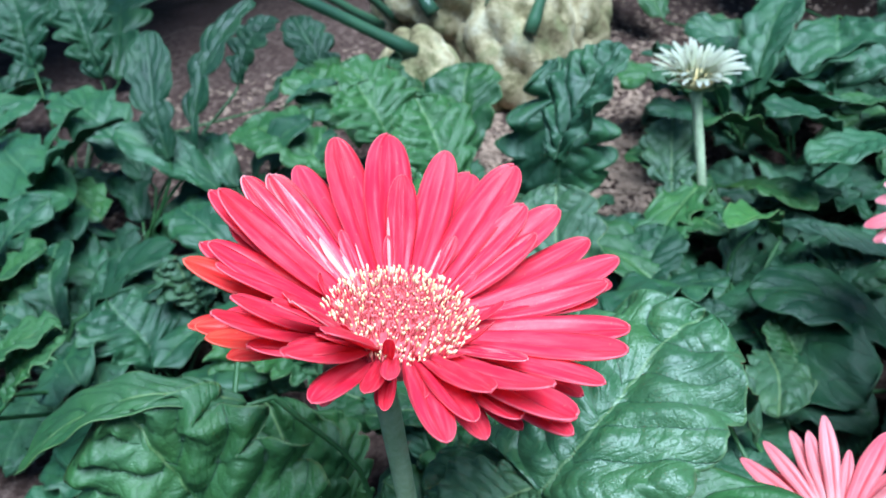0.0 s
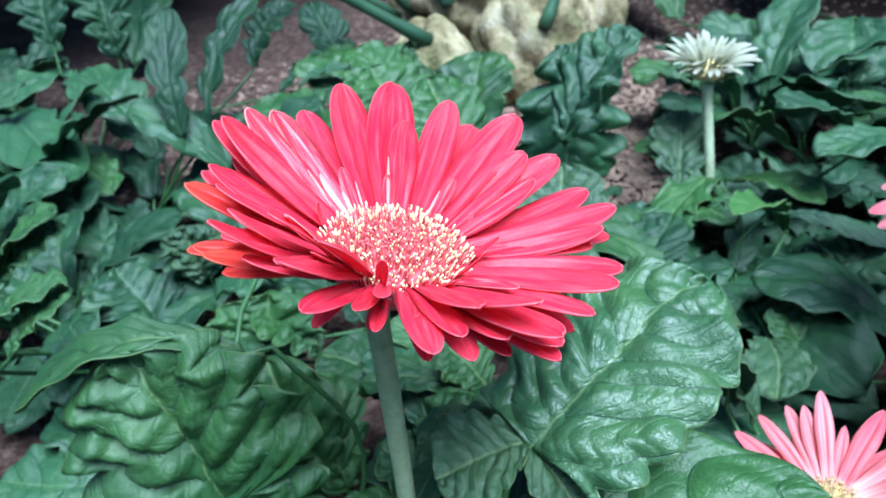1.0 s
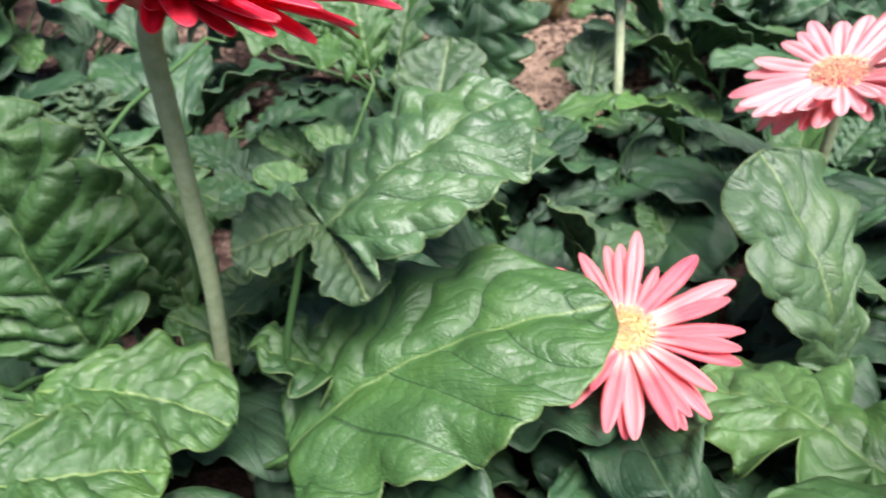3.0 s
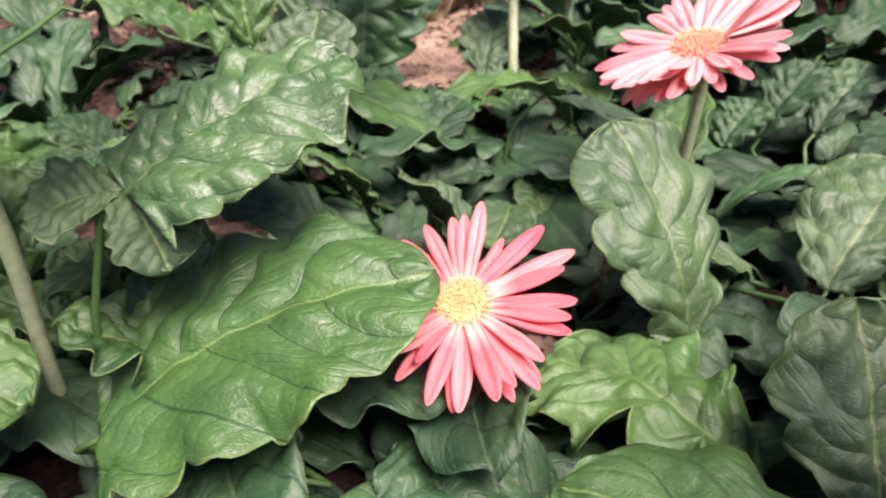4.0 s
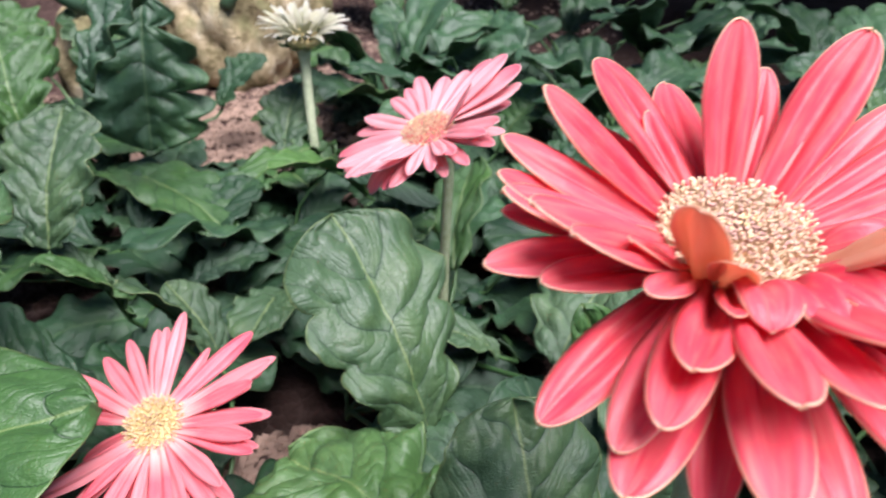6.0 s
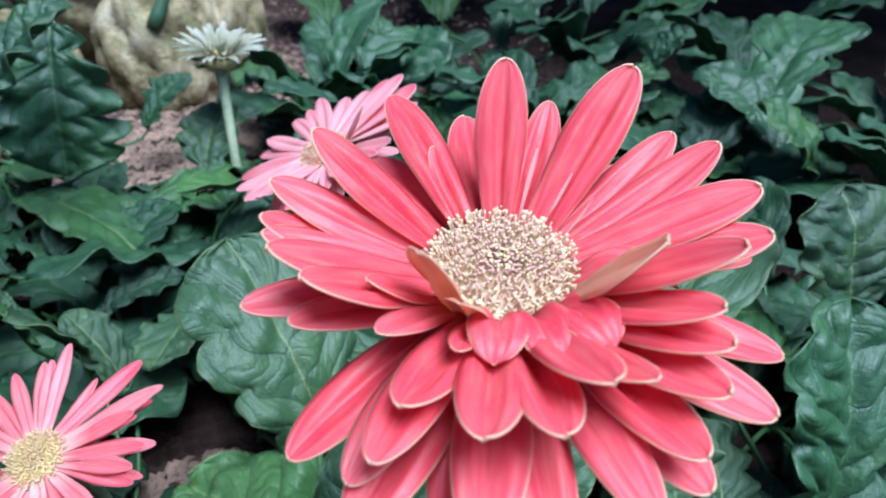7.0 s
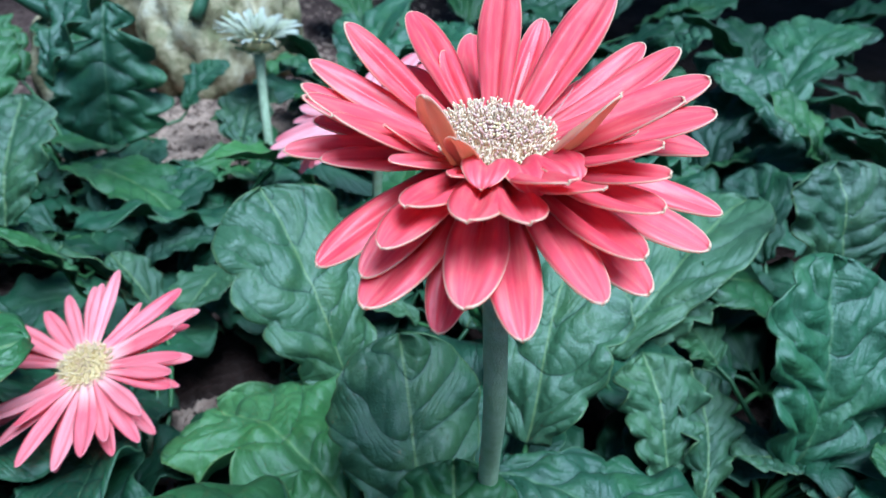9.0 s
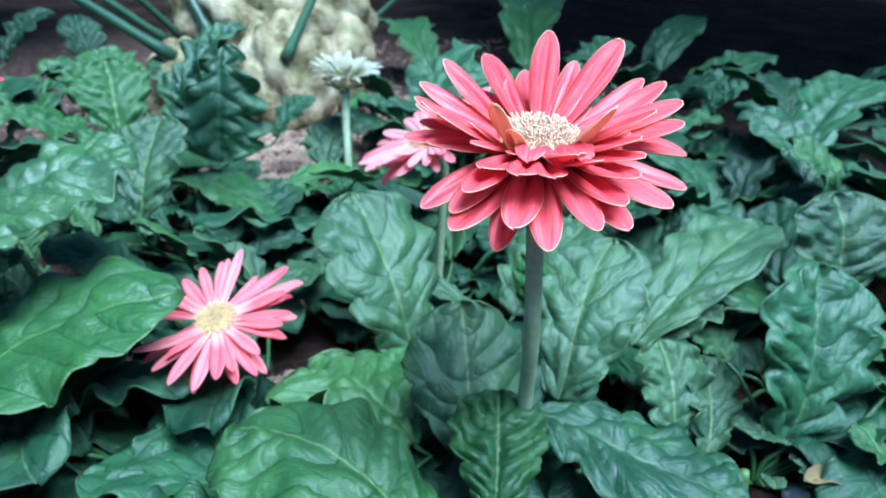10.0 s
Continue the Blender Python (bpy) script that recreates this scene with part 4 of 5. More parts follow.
leaf(rosette, (-0.022, 0.460, 0.050), (-0.069, 0.480, 0.080), 0.046, mat=LEAF, seed=110)
leaf(rosette, (0.118, 0.575, 0.205), (0.106, 0.548, 0.085), 0.110, mat=LEAF_TEAL, seed=132, stalk=False, lobes=0.5, cup=-0.25, bend=0.1, puff=0.8, ruffle=0.12)
leaf(rosette, (0.090, 0.468, 0.165), (0.150, 0.508, 0.230), 0.056, mat=LEAF_TEAL, seed=133, stalk=False, lobes=0.1, cup=0.35, puff=3.2, ruffle=0.12)
leaf(rosette, (0.140, 0.500, 0.020), (0.182, 0.540, 0.062), 0.060, mat=LEAF_TEAL, seed=153, lobes=0.35)
inner_leaves(rosette, 4, 8)
rosette = thing("foliage_plant", (0.46, 0.4, 0.0), "dusty green rosette with pale midribs", "plant", "foliage plants")
leaf(rosette, (0.537, 0.399, 0.040), (0.605, 0.397, 0.080), 0.061, mat=LEAF_TEAL, seed=81)
leaf(rosette, (0.467, 0.444, 0.060), (0.529, 0.482, 0.100), 0.052, mat=LEAF_TEAL, seed=93)
leaf(rosette, (0.403, 0.464, 0.040), (0.437, 0.485, 0.070), 0.053, mat=LEAF_TEAL, seed=95)
leaf(rosette, (0.512, 0.462, 0.050), (0.562, 0.431, 0.100), 0.060, mat=LEAF_TEAL, seed=97)
leaf(rosette, (0.431, 0.460, 0.050), (0.484, 0.491, 0.100), 0.052, mat=LEAF_DARK, seed=98)
leaf(rosette, (0.571, 0.433, 0.050), (0.451, 0.358, 0.080), 0.056, mat=LEAF_DARK, seed=99)
inner_leaves(rosette, 4, 9)
rosette = thing("foliage_plant", (0.49, 0.115, 0.0), "crinkled green foliage rosette with lobed leaves", "plant", "foliage plants")
leaf(rosette, (0.434, 0.202, 0.055), (0.575, 0.292, 0.105), 0.078, mat=LEAF_GREY, seed=23, lobes=0.15, veins=7)
leaf(rosette, (0.504, 0.115, 0.035), (0.527, 0.154, 0.142), 0.088, mat=LEAF_TEAL, seed=24, lobes=0.35, veins=7, puff=1.3, fine=1.3)
leaf(rosette, (0.578, 0.132, 0.080), (0.544, 0.152, 0.110), 0.043, mat=LEAF_GREY, seed=26, lobes=0.2)
leaf(rosette, (0.512, 0.117, 0.030), (0.469, 0.117, 0.050), 0.032, mat=LEAF_GREY, seed=85, lobes=0.5)
leaf(rosette, (0.512, 0.117, 0.030), (0.516, 0.082, 0.030), 0.034, mat=LEAF_GREY, seed=86, lobes=0.5)
leaf(rosette, (0.585, 0.123, 0.050), (0.545, 0.135, 0.080), 0.033, mat=LEAF_GREY, seed=87)
leaf(rosette, (0.560, 0.077, 0.030), (0.526, 0.093, 0.060), 0.034, mat=LEAF, seed=88)
leaf(rosette, (0.438, 0.121, 0.030), (0.435, 0.166, 0.085), 0.051, mat=LEAF_GREY, seed=134, lobes=0.3, ruffle=0.15)
leaf(rosette, (0.449, 0.109, 0.030), (0.467, 0.165, 0.070), 0.038, mat=LEAF_GREY, seed=135, lobes=0.3, ruffle=0.15, roll=15)
leaf(rosette, (0.453, 0.211, 0.050), (0.514, 0.240, 0.080), 0.063, mat=LEAF_GREY, seed=136, lobes=0.2)
leaf(rosette, (0.509, 0.198, 0.040), (0.488, 0.231, 0.060), 0.055, mat=LEAF, seed=137, lobes=0.2)
leaf(rosette, (0.520, 0.082, 0.012), (0.494, 0.078, 0.040), 0.016, mat=LEAF_DRY, seed=160, lobes=0.05, bend=0.3, cup=0.6, label="withered tan leaf")
leaf(rosette, (0.486, 0.096, 0.020), (0.478, 0.080, 0.034), 0.015, mat=LEAF_GREY, seed=161, lobes=0.2, bend=0.25)
cut, cut_faces = tube(curve_through([(-0.016, -0.025, 0.002), (-0.026, -0.028, 0.024), (-0.030, -0.030, 0.044)], 5), np.linspace(0.0032, 0.0027, 11), 10)
part("cut_stalk", mesh_from("cut_stalk", cut, cut_faces, [CUT_STALK]), rosette, "pale green cut stalk")
inner_leaves(rosette, 4, 10)
rosette = thing("foliage_plant", (0.6, 0.27, 0.0), "dark green leafy rosette on brown mulch", "plant", "foliage plants")
leaf(rosette, (0.591, 0.210, 0.080), (0.589, 0.237, 0.155), 0.087, mat=LEAF_GREY, seed=25, lobes=0.2)
leaf(rosette, (0.594, 0.326, 0.040), (0.618, 0.318, 0.080), 0.047, mat=LEAF_DARK, seed=104)
inner_leaves(rosette, 6, 11)
rosette = thing("foliage_plant", (0.72, 0.48, 0.0), "bushy gerbera rosette with toothed leaves", "plant", "foliage plants")
leaf(rosette, (0.709, 0.426, 0.080), (0.675, 0.512, 0.140), 0.083, mat=LEAF_TEAL, seed=75)
leaf(rosette, (0.720, 0.485, 0.090), (0.860, 0.570, 0.155), 0.096, mat=LEAF_TEAL, seed=76)
leaf(rosette, (0.705, 0.369, 0.070), (0.659, 0.409, 0.140), 0.087, mat=LEAF, seed=77)
leaf(rosette, (0.753, 0.355, 0.080), (0.684, 0.347, 0.130), 0.057, mat=LEAF_TEAL, seed=78)
leaf(rosette, (0.639, 0.563, 0.030), (0.609, 0.593, 0.090), 0.075, mat=LEAF, seed=79)
leaf(rosette, (0.651, 0.467, 0.030), (0.657, 0.491, 0.080), 0.043, mat=LEAF_DARK, seed=80)
leaf(rosette, (0.637, 0.457, 0.040), (0.662, 0.410, 0.080), 0.056, mat=LEAF, seed=100)
inner_leaves(rosette, 4, 12)
rosette = thing("foliage_plant", (0.38, 0.66, 0.0), "broad-leaved gerbera rosette without a bloom", "plant", "foliage plants")
leaf(rosette, (0.391, 0.527, 0.100), (0.294, 0.487, 0.120), 0.050, mat=LEAF_TEAL, seed=64, lobes=0.1)
leaf(rosette, (0.353, 0.862, 0.040), (0.243, 0.828, 0.070), 0.077, mat=LEAF, seed=65, lobes=0.05)
leaf(rosette, (0.330, 0.797, 0.060), (0.377, 0.778, 0.080), 0.053, mat=LEAF, seed=66, lobes=0.05)
leaf(rosette, (0.452, 0.627, 0.080), (0.385, 0.601, 0.110), 0.037, mat=LEAF, seed=68)
leaf(rosette, (0.329, 0.756, 0.050), (0.261, 0.789, 0.090), 0.082, mat=LEAF, seed=84)
leaf(rosette, (0.412, 0.562, 0.050), (0.471, 0.584, 0.100), 0.065, mat=LEAF, seed=94)
leaf(rosette, (0.525, 0.580, 0.050), (0.487, 0.616, 0.090), 0.064, mat=LEAF_DARK, seed=102)
inner_leaves(rosette, 4, 13)
rosette = thing("foliage_plant", (-0.13, 0.06, 0.0), "dusty green rosette with pale midribs", "plant", "foliage plants")
leaf(rosette, (-0.087, 0.088, 0.130), (-0.027, 0.103, 0.120), 0.058, mat=LEAF_PALE, seed=33, lobes=0.3, puff=1.6, fine=1.2)
inner_leaves(rosette, 6, 14)
rosette = thing("foliage_plant", (0.22, 0.44, 0.0), "crinkled green foliage rosette with lobed leaves", "plant", "foliage plants")
leaf(rosette, (0.280, 0.497, 0.050), (0.205, 0.430, 0.112), 0.033, mat=LEAF_PALE, seed=6, cup=0.5, lobes=0.05)
leaf(rosette, (0.259, 0.458, 0.090), (0.329, 0.420, 0.075), 0.026, mat=LEAF_DARK, seed=7, cup=-0.6, lobes=0.05)
leaf(rosette, (0.236, 0.355, 0.030), (0.225, 0.389, 0.060), 0.041, mat=LEAF, seed=9, lobes=0.1)
leaf(rosette, (0.277, 0.409, 0.030), (0.319, 0.430, 0.070), 0.068, mat=LEAF, seed=67)
leaf(rosette, (0.210, 0.364, 0.050), (0.185, 0.298, 0.060), 0.042, mat=LEAF_GREY, seed=89, lobes=0.3)
leaf(rosette, (0.258, 0.430, 0.040), (0.317, 0.452, 0.060), 0.040, mat=LEAF_DARK, seed=96)
inner_leaves(rosette, 4, 15)
rosette = thing("foliage_plant", (0.2, 0.09, 0.0), "dark green leafy rosette on brown mulch", "plant", "foliage plants")
leaf(rosette, (0.272, 0.118, 0.055), (0.206, 0.216, 0.045), 0.100, mat=LEAF_PALE, seed=17, bend=0.15, lobes=0.34, veins=8, cup=-0.1, fine=1.3, puff=1.3, ruffle=0.12)
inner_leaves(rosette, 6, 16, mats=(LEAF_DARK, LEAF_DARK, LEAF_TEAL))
rosette = thing("foliage_plant", (-0.47, 0.9, 0.0), "bushy gerbera rosette with toothed leaves", "plant", "foliage plants")
leaf(rosette, (-0.532, 1.318, 0.030), (-0.556, 1.649, 0.130), 0.160, mat=LEAF_TEAL, seed=53, lobes=0.5)
leaf(rosette, (-0.470, 1.009, 0.100), (-0.537, 0.861, 0.120), 0.096, mat=LEAF_TEAL, seed=54)
leaf(rosette, (-0.567, 0.918, 0.080), (-0.376, 0.663, 0.090), 0.088, mat=LEAF_TEAL, seed=55)
leaf(rosette, (-0.232, 1.066, 0.030), (-0.120, 1.128, 0.060), 0.065, mat=LEAF_DARK, seed=57)
leaf(rosette, (-0.447, 0.812, 0.060), (-0.357, 0.703, 0.060), 0.058, mat=LEAF, seed=59)
leaf(rosette, (-0.405, 0.950, 0.139), (-0.423, 1.000, 0.245), 0.080, mat=LEAF_DARK, seed=122, lobes=0.5, puff=1.6)
leaf(rosette, (-0.482, 0.950, 0.167), (-0.492, 1.000, 0.256), 0.087, mat=LEAF_DARK, seed=123, lobes=0.4)
inner_leaves(rosette, 4, 17)
rosette = thing("foliage_plant", (0.58, 0.75, 0.0), "broad-leaved gerbera rosette without a bloom", "plant", "foliage plants")
leaf(rosette, (0.467, 0.769, 0.130), (0.413, 0.665, 0.100), 0.107, mat=LEAF_TEAL, seed=63, lobes=0.05)
leaf(rosette, (0.782, 1.054, 0.080), (0.908, 1.113, 0.150), 0.067, mat=LEAF_TEAL, seed=72, lobes=0.05)
leaf(rosette, (0.764, 0.862, 0.090), (0.851, 0.802, 0.130), 0.077, mat=LEAF, seed=73, lobes=0.05)
leaf(rosette, (0.698, 0.652, 0.080), (0.743, 0.643, 0.140), 0.069, mat=LEAF_TEAL, seed=74)
leaf(rosette, (0.580, 1.098, 0.060), (0.718, 1.569, 0.140), 0.160, mat=LEAF, seed=82)
leaf(rosette, (0.409, 1.152, 0.040), (0.355, 1.422, 0.100), 0.109, mat=LEAF, seed=83)
leaf(rosette, (0.755, 0.770, 0.085), (0.880, 0.830, 0.135), 0.080, mat=LEAF_TEAL, seed=155, lobes=0.1)
leaf(rosette, (0.770, 0.960, 0.085), (0.865, 1.050, 0.155), 0.072, mat=LEAF_TEAL, seed=156, lobes=0.1)
leaf(rosette, (0.600, 0.870, 0.075), (0.690, 0.935, 0.140), 0.092, mat=LEAF_TEAL, seed=157, lobes=0.2)
leaf(rosette, (0.585, 1.180, 0.055), (0.650, 1.330, 0.165), 0.120, mat=LEAF_TEAL, seed=158, lobes=0.2)
leaf(rosette, (0.621, 0.656, 0.050), (0.706, 0.616, 0.100), 0.070, mat=LEAF, seed=101)
leaf(rosette, (0.458, 0.893, 0.050), (0.372, 0.903, 0.100), 0.091, mat=LEAF, seed=103)
inner_leaves(rosette, 4, 18)
rosette = thing("foliage_plant", (0.02, 0.7, 0.0), "dusty green rosette with pale midribs", "plant", "foliage plants")
leaf(rosette, (-0.061, 0.769, 0.070), (-0.134, 0.888, 0.130), 0.115, mat=LEAF, seed=3, lobes=0.25, puff=1.4)
leaf(rosette, (0.050, 0.590, 0.050), (0.170, 0.450, 0.050), 0.067, mat=LEAF, seed=4, lobes=0.4)
leaf(rosette, (-0.123, 0.832, 0.040), (-0.212, 0.819, 0.080), 0.089, mat=LEAF_TEAL, seed=58, lobes=0.3)
leaf(rosette, (0.120, 0.673, 0.040), (0.109, 0.535, 0.030), 0.072, mat=LEAF_DARK, seed=117, lobes=0.4)
leaf(rosette, (-0.094, 0.667, 0.090), (-0.189, 0.728, 0.130), 0.101, mat=LEAF, seed=118, lobes=0.25)
leaf(rosette, (-0.150, 0.790, 0.125), (-0.085, 0.800, 0.135), 0.030, mat=LEAF_TEAL, seed=119, lobes=0.1)
leaf(rosette, (0.022, 0.860, 0.046), (-0.020, 0.900, 0.131), 0.082, mat=LEAF, seed=120, lobes=0.3)
leaf(rosette, (-0.106, 0.880, 0.093), (-0.142, 0.950, 0.179), 0.064, mat=LEAF_DARK, seed=121, lobes=0.5, puff=1.6)
leaf(rosette, (0.150, 0.720, 0.059), (0.199, 0.760, 0.102), 0.056, mat=LEAF_DARK, seed=125, lobes=0.3)
leaf(rosette, (-0.017, 0.750, 0.094), (-0.082, 0.800, 0.156), 0.087, mat=LEAF, seed=126, lobes=0.3)
leaf(rosette, (-0.036, 0.700, 0.090), (-0.062, 0.740, 0.153), 0.104, mat=LEAF, seed=138, lobes=0.3)
leaf(rosette, (0.035, 0.715, 0.060), (0.062, 0.800, 0.135), 0.092, mat=LEAF, seed=154, lobes=0.25)
inner_leaves(rosette, 4, 19)


# ---- low understorey leaves that close the bed ----
def understorey(at, count, reach, seed, label):
    rnd = random.Random(900 + seed)
    plant = thing("low_plant", (*at, 0.0), label, "plant", "low plants")
    for k in range(count):
        a = k * 2.4 + rnd.uniform(-0.5, 0.5)
        out = Vector((math.cos(a), math.sin(a), 0))
        l = rnd.uniform(0.07, 0.11)
        b = Vector((*at, 0)) + out * reach * rnd.uniform(0.15, 0.5) + Vector((0, 0, rnd.uniform(0.01, 0.022)))
        t = b + out * l + Vector((0, 0, rnd.uniform(0.0, 0.022)))
        if any(bare(*b.lerp(t, q).xy) for q in (0.0, 0.5, 1.0)):
            continue
        # shade under the taller leaves is put into these dark leaf colours
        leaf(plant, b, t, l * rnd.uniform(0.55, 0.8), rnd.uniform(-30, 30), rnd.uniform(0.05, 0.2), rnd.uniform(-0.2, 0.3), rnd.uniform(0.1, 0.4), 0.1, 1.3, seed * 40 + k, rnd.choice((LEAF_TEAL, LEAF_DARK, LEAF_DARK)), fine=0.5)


LOW = ((-0.16, 0.14), (-0.02, 0.09), (-0.2, 0.32), (-0.06, 0.31), (-0.36, 0.5), (-0.3, 0.6), (-0.5, 0.66), (-0.62, 0.9), (0.08, 0.3), (0.03, 0.55), (0.13, 0.16), (0.12, 0.05), (0.24, 0.28), (0.27, 0.19), (0.26, 0.06), (0.39, 0.14), (0.4, 0.27), (0.3, 0.46), (0.33, 0.55), (0.42, 0.5), (0.52, 0.33), (0.55, 0.2), (0.62, 0.12), (0.68, 0.25), (0.6, 0.5), (0.5, 0.62), (0.66, 0.66), (0.78, 0.58), (0.82, 0.4), (0.48, 0.85), (0.36, 0.82), (0.15, 0.4), (0.06, 0.63), (-0.14, 0.62), (-0.12, 0.8))
for n, at in enumerate(LOW):
    understorey(at, 9, 0.09, n, ("small dark green leaves close to the soil", "low spreading green leaves in shade", "shaded low foliage under taller leaves")[n % 3])


# ---- more rosettes farther back in the bed ----
BACK = ((-0.46, 0.60), (-0.58, 0.78), (-0.64, 1.08), (-0.20, 0.70), (-0.44, 0.74), (0.55, 0.60), (0.68, 0.80), (0.83, 0.64), (0.44, 0.80), (0.90, 0.48), (0.97, 0.80), (0.80, 0.32), (0.34, 0.70), (0.62, 0.42), (-0.34, 0.52), (-0.16, 0.53), (0.75, 0.20))
for n, (bx, by) in enumerate(BACK):
    far_plant = thing("foliage_plant", (bx, by, 0.0), ("leafy green rosette farther back in the bed", "shaded rosette of toothed dark leaves")[n % 2], "plant", "foliage plants")
    # darker leaf colours paint the shade over these farther rosettes
    inner_leaves(far_plant, 9, 100 + n, 0.15 if by > 0.55 else 0.12, (LEAF_TEAL, LEAF_TEAL, LEAF_DARK))


# ---- the swollen trunk with cut leaf scars and its long stalks ----
def bark_material():
    n = Nodes("pale_scarred_trunk")
    v = n.math("ADD", n.math("MULTIPLY", n.noise(16.0, 3), 0.55), n.math("MULTIPLY", n.noise(75.0, 5, None, 0.65), 0.5))
    col = n.ramp(v, (0.36, (0.07, 0.045, 0.022)), (0.46, (0.20, 0.17, 0.08)), (0.56, (0.40, 0.33, 0.19)), (0.70, (0.62, 0.56, 0.40)))
    moss = n.ramp(n.noise(38.0, 4), (0.52, (0, 0, 0)), (0.66, (1, 1, 1)))
    col = n.mix(n.math("MULTIPLY", moss, 0.5), col, (0.13, 0.15, 0.055))
    n.bump(n.math("ADD", n.noise(60.0, 5), n.noise(260.0, 3)), 0.7, 0.004)
    return n.set(Base_Color=col, Roughness=0.75, Specular_IOR_Level=0.3)


TRUNK = bark_material()
SCAR = plain_material("dark_leaf_scar", (0.05, 0.03, 0.02), (0.22, 0.12, 0.06), 60.0, 0.8)
LONG_STALK = plain_material("dark_green_stalk", (0.02, 0.05, 0.03), (0.06, 0.12, 0.06), 25.0, 0.35)


def lobe(name, plant, centre, radii, seed, knobs):
    """A rounded trunk lobe covered in swollen leaf bases."""
    rnd = random.Random(seed)
    tips = []
    for k in range(knobs):
        z = 1 - 2 * (k + 0.5) / knobs
        a = k * 2.39996
        r = math.sqrt(1 - z * z)
        tips.append(Vector((r * math.cos(a), r * math.sin(a), z)))
    verts, faces = [], []
    rows, cols = 40, 64
    spread = 2.2 / math.sqrt(knobs)
    for i in range(rows + 1):
        e = math.pi * i / rows
        for j in range(cols):
            a = 2 * math.pi * j / cols
            d = Vector((math.sin(e) * math.cos(a), math.sin(e) * math.sin(a), math.cos(e)))
            near = min((d - t).length for t in tips) / spread
            bulge = 0.27 * math.sqrt(max(0.0, 1 - near * near)) - 0.04
            s = 1 + bulge + 0.06 * noise.noise(d * 2.3 + Vector((seed, 0, 0)))
            verts.append((centre[0] + d.x * radii[0] * s, centre[1] + d.y * radii[1] * s, centre[2] + d.z * radii[2] * s))
    for i in range(rows):
        for j in range(cols):
            a, b = i * cols + j, i * cols + (j + 1) % cols
            faces.append([a, a + cols, b + cols, b])
    ob = part(name, mesh_from(name, verts, faces, [TRUNK]), plant)
    for t in tips:
        if t.y < 0.5 and t.z < 0.75 and rnd.random() < (0.8 if t.z < 0.3 else 0.45):
            p = Vector([c + u * r * 1.11 for c, u, r in zip(centre, t, radii)])
            m = Matrix.Translation(p) @ t.to_track_quat("Z", "Y").to_matrix().to_4x4() @ Matrix.Diagonal((0.011, 0.008, 0.007, 1)) @ Matrix.Rotation(rnd.uniform(0, 3), 4, "Z")
            part("leaf_scar", SCAR_MESH, ob, "brown cut leaf scar", m)
    return ob


def scar_mesh():
    verts, faces = [], []
    for i, (r, h) in enumerate(((1.0, -0.5), (1.1, 0.1), (0.8, 0.35), (0.45, 0.1), (0.05, 0.05))):
        for k in range(10):
            c = 2 * math.pi * k / 10
            verts.append((r * math.cos(c), r * math.sin(c), h))
    for i in range(4):
        for k in range(10):
            a, b = i * 10 + k, i * 10 + (k + 1) % 10
            faces.append([a, b, b + 10, a + 10])
    return mesh_from("leaf_scar", verts, faces, [SCAR])


SCAR_MESH = scar_mesh()
bulb = thing("palm_like_plant", (0.12, 1.05, 0.0), "swollen pale trunk with cut leaf scars and long dark stalks", "plant")
lobe("trunk", bulb, (0.030, -0.03, 0.065), (0.072, 0.075, 0.105), 1, 46)
lobe("trunk_lobe", bulb, (-0.115, -0.13, 0.055), (0.052, 0.055, 0.080), 3, 30)
lobe("trunk_lobe", bulb, (0.110, 0.03, 0.080), (0.060, 0.065, 0.085), 4, 32)
lobe("trunk_lobe", bulb, (0.005, 0.09, 0.155), (0.15, 0.12, 0.115), 2, 64)


def long_stalk(foot, end, r):
    f, e = Vector(foot), Vector(end)
    mid = f.lerp(e, 0.5) + Vector((0, 0, 0.02))
    way = curve_through([f, mid, e], 8) - np.array(bulb.location)
    rad = np.linspace(r * 0.75, r * 0.55, len(way))
    rad[:2] *= 1.3
    v, fc = tube(way, rad, 12)
    part("stalk", mesh_from("stalk", v, fc, [LONG_STALK]), bulb, "long dark green stalk")


long_stalk((0.004, 0.885, 0.130), (-0.330, 0.828, 0.330), 0.010)
long_stalk((-0.037, 1.071, 0.116), (-0.307, 0.958, 0.310), 0.009)
long_stalk((-0.014, 1.067, 0.123), (-0.180, 0.895, 0.311), 0.008)
long_stalk((0.037, 1.007, 0.141), (-0.068, 1.118, 0.272), 0.011)
long_stalk((0.115, 0.987, 0.144), (0.125, 1.183, 0.265), 0.01)
long_stalk((0.155, 0.935, 0.116), (0.291, 1.039, 0.321), 0.01)
long_stalk((0.219, 1.122, 0.128), (0.327, 1.359, 0.237), 0.007)
long_stalk((0.248, 1.216, 0.085), (0.555, 1.558, 0.242), 0.007)

# ---- loose bark chips on the soil ----
CHIP = plain_material("bark_chip", (0.035, 0.020, 0.016), (0.36, 0.25, 0.18), 45.0, 0.85)


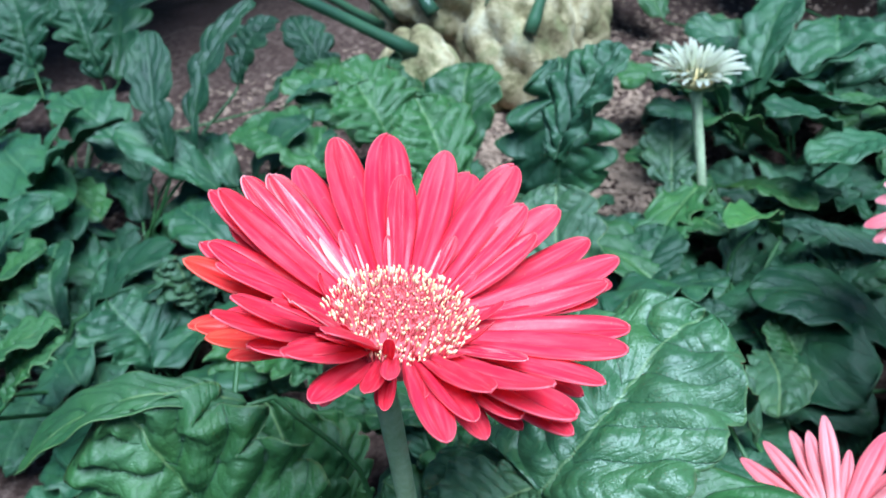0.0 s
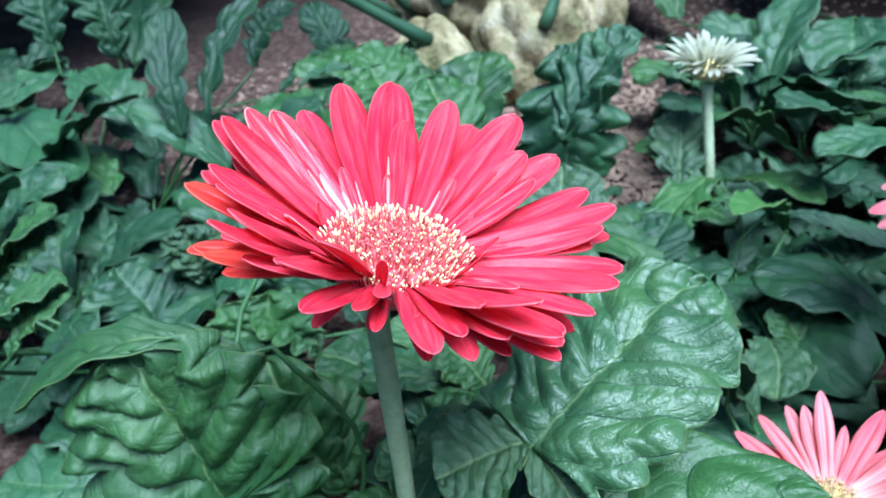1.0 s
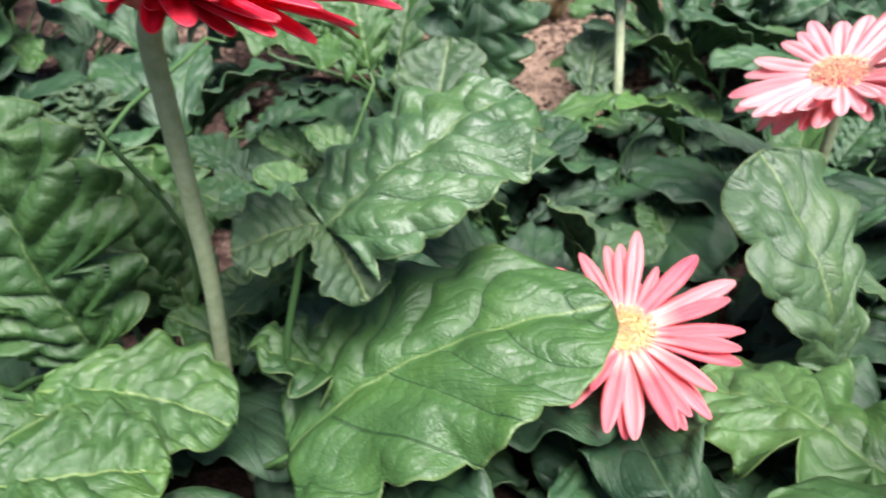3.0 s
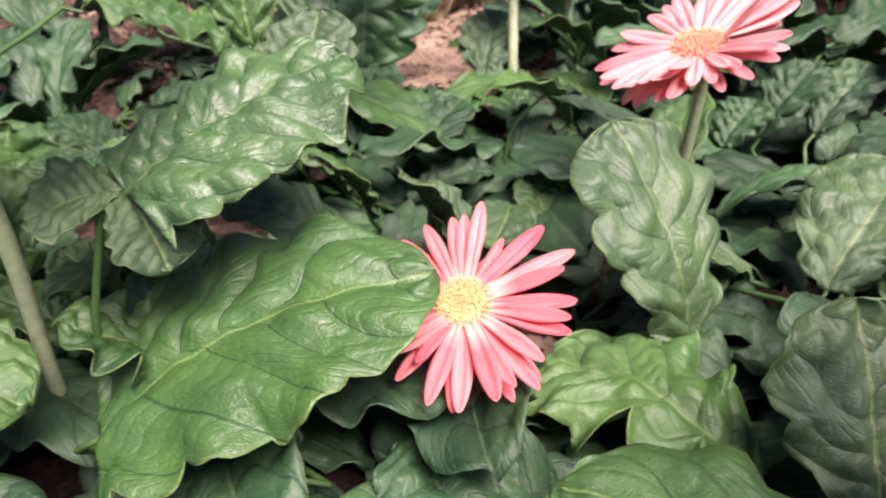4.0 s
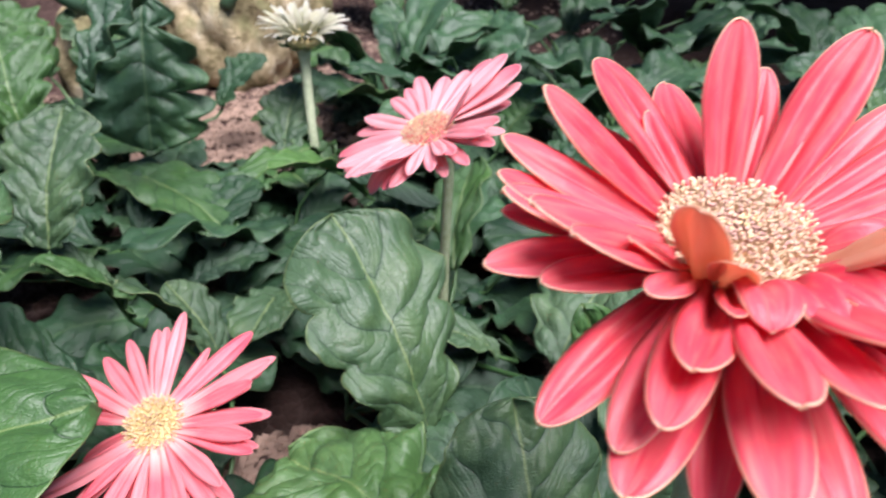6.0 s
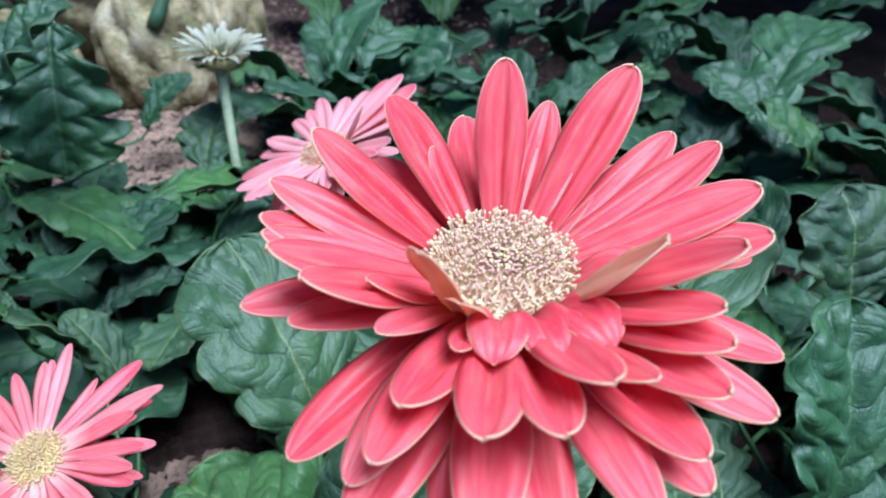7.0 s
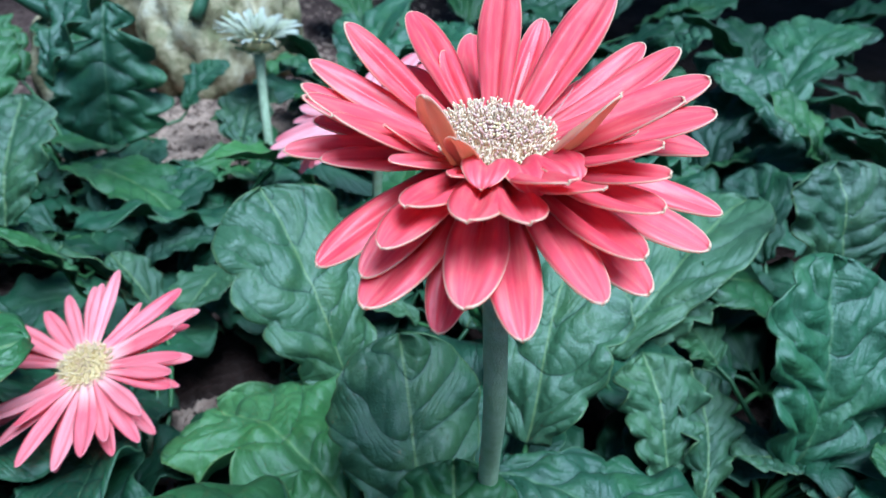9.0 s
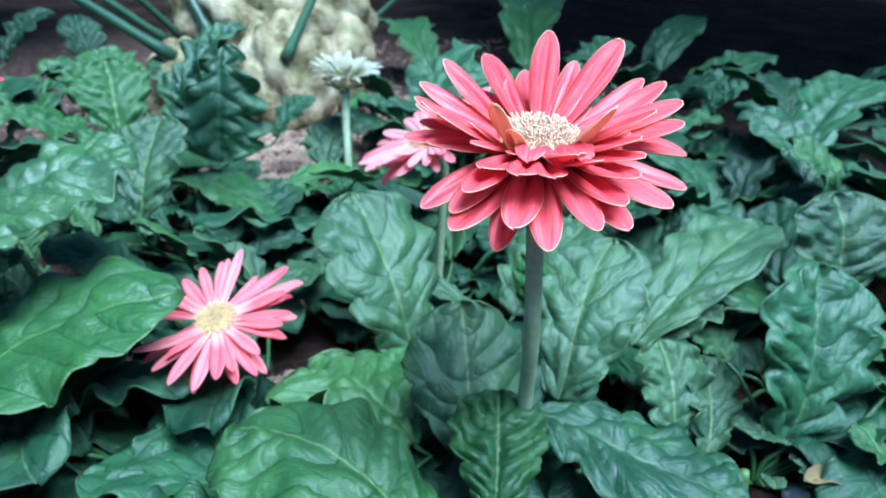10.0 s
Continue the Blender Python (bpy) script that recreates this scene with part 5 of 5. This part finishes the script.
def scatter_chips():
    rnd = random.Random(77)
    verts, faces = [], []
    spots = [(0.16, 0.74, 0.17, 2600), (0.15, 0.95, 0.16, 900), (0.05, 1.1, 0.35, 900), (-0.3, 1.0, 0.3, 600), (0.3, 1.1, 0.25, 500), (0.207, 0.236, 0.05, 420), (0.5, 1.4, 0.4, 900)]
    for cx, cy, reach, count in spots:
        for _ in range(count):
            a, r = rnd.uniform(0, 6.28), reach * math.sqrt(rnd.random())
            x, y = cx + r * math.cos(a), cy + r * math.sin(a)
            s = rnd.uniform(0.0022, 0.0065)
            m = Matrix.Translation((x, y, ground_height(x, y) + 0.001)) @ Euler((rnd.uniform(-0.5, 0.5), rnd.uniform(-0.5, 0.5), rnd.uniform(0, 6.28))).to_matrix().to_4x4()
            b = len(verts)
            for u, v, w in ((-1, -0.6, 0), (1, -0.45, 0), (0.9, 0.6, 0), (-0.8, 0.5, 0), (-0.8, -0.4, 0.5), (0.8, -0.35, 0.4), (0.7, 0.4, 0.55), (-0.6, 0.4, 0.4)):
                verts.append(m @ Vector((u * s * rnd.uniform(0.8, 1.2), v * s * rnd.uniform(0.7, 1.2), w * s)))
            faces += [[b + 4, b + 5, b + 6, b + 7], [b, b + 1, b + 5, b + 4], [b + 1, b + 2, b + 6, b + 5], [b + 2, b + 3, b + 7, b + 6], [b + 3, b, b + 4, b + 7]]
    ob = new("bark_mulch", mesh_from("bark_mulch", verts, faces, [CHIP], None, False))
    tagged(ob, "loose brown and tan bark chips on the soil", "mulch", kind="stuff")


scatter_chips()


# ---- unseen tall shrubs, added over the far end of the bed to darken it ----
SHADE_SHRUB_LEAF = plain_material("shade_shrub_leaf", (0.012, 0.04, 0.015), (0.04, 0.10, 0.03), 20.0, 0.45)


def shrub(at, centre, radii, count, seed, label):
    rnd = random.Random(seed)
    plant = thing("shrub", at, label, "shrub", "shrubs")
    foot = Vector(at)
    top = Vector(centre) - foot
    v, f = tube(curve_through([(0, 0, 0), tuple(top * 0.45 + Vector((0.06, 0.1, 0.0))), tuple(top)], 6), np.linspace(0.05, 0.02, 13), 9)
    part("trunk", mesh_from("trunk", v, f, [SCAR]), plant)
    verts, faces = [], []
    for _ in range(count):
        d = Vector((rnd.gauss(0, 1), rnd.gauss(0, 1), rnd.gauss(0, 1))).normalized() * rnd.uniform(0.2, 1.0) ** 0.5
        p = top + Vector([a * b for a, b in zip(d, radii)])
        m = Matrix.Translation(p) @ Euler((rnd.uniform(-0.9, 0.9), rnd.uniform(-0.9, 0.9), rnd.uniform(0, 6.28))).to_matrix().to_4x4()
        s = rnd.uniform(0.04, 0.08)
        b = len(verts)
        for x, y, z in ((-1, 0, -0.15), (-0.3, 0.42, 0.1), (0.4, 0.36, 0.1), (1, 0, -0.2), (0.4, -0.36, 0.1), (-0.3, -0.42, 0.1), (0, 0, 0)):
            verts.append(m @ Vector((x * s, y * s, z * s)))
        faces += [[b + 6, b + k, b + (k + 1) % 6] for k in range(6)]
    crown = part("crown", mesh_from("crown", verts, faces, [SHADE_SHRUB_LEAF]), plant)
    tagged(crown, kind="stuff")


shrub((1.7, 4.4, 0.0), (1.7, 1.75, 1.0), (1.25, 1.6, 0.34), 9500, 41, "unseen dark green shrub added to shade the bare soil")
shrub((-1.7, 3.5, 0.0), (-0.85, 1.45, 1.05), (0.78, 0.75, 0.34), 3400, 42, "unseen dark green shrub added to shade the back of the bed")


# ---- small loose things on the soil ----
def pebble(at, size, seed):
    bm = bmesh.new()
    bmesh.ops.create_icosphere(bm, subdivisions=3, radius=1)
    for v in bm.verts:
        v.co *= 1 + 0.18 * noise.noise(v.co * 1.4 + Vector((seed, 0, 0)))
        v.co = Vector((v.co.x * size[0], v.co.y * size[1], v.co.z * size[2]))
    me = bpy.data.meshes.new("pebble")
    bm.to_mesh(me)
    bm.free()
    me.polygons.foreach_set("use_smooth", np.ones(len(me.polygons), dtype=bool))
    me.materials.append(PEBBLE)
    ob = new("pebble", me)
    ob.location = at
    tagged(ob, "small smooth white pebble lying on dark soil", "pebble")


PEBBLE = plain_material("white_pebble", (0.55, 0.55, 0.52), (0.8, 0.8, 0.78), 60.0, 0.5)
pebble((0.510, 0.099, 0.006), (0.009, 0.007, 0.006), 1)
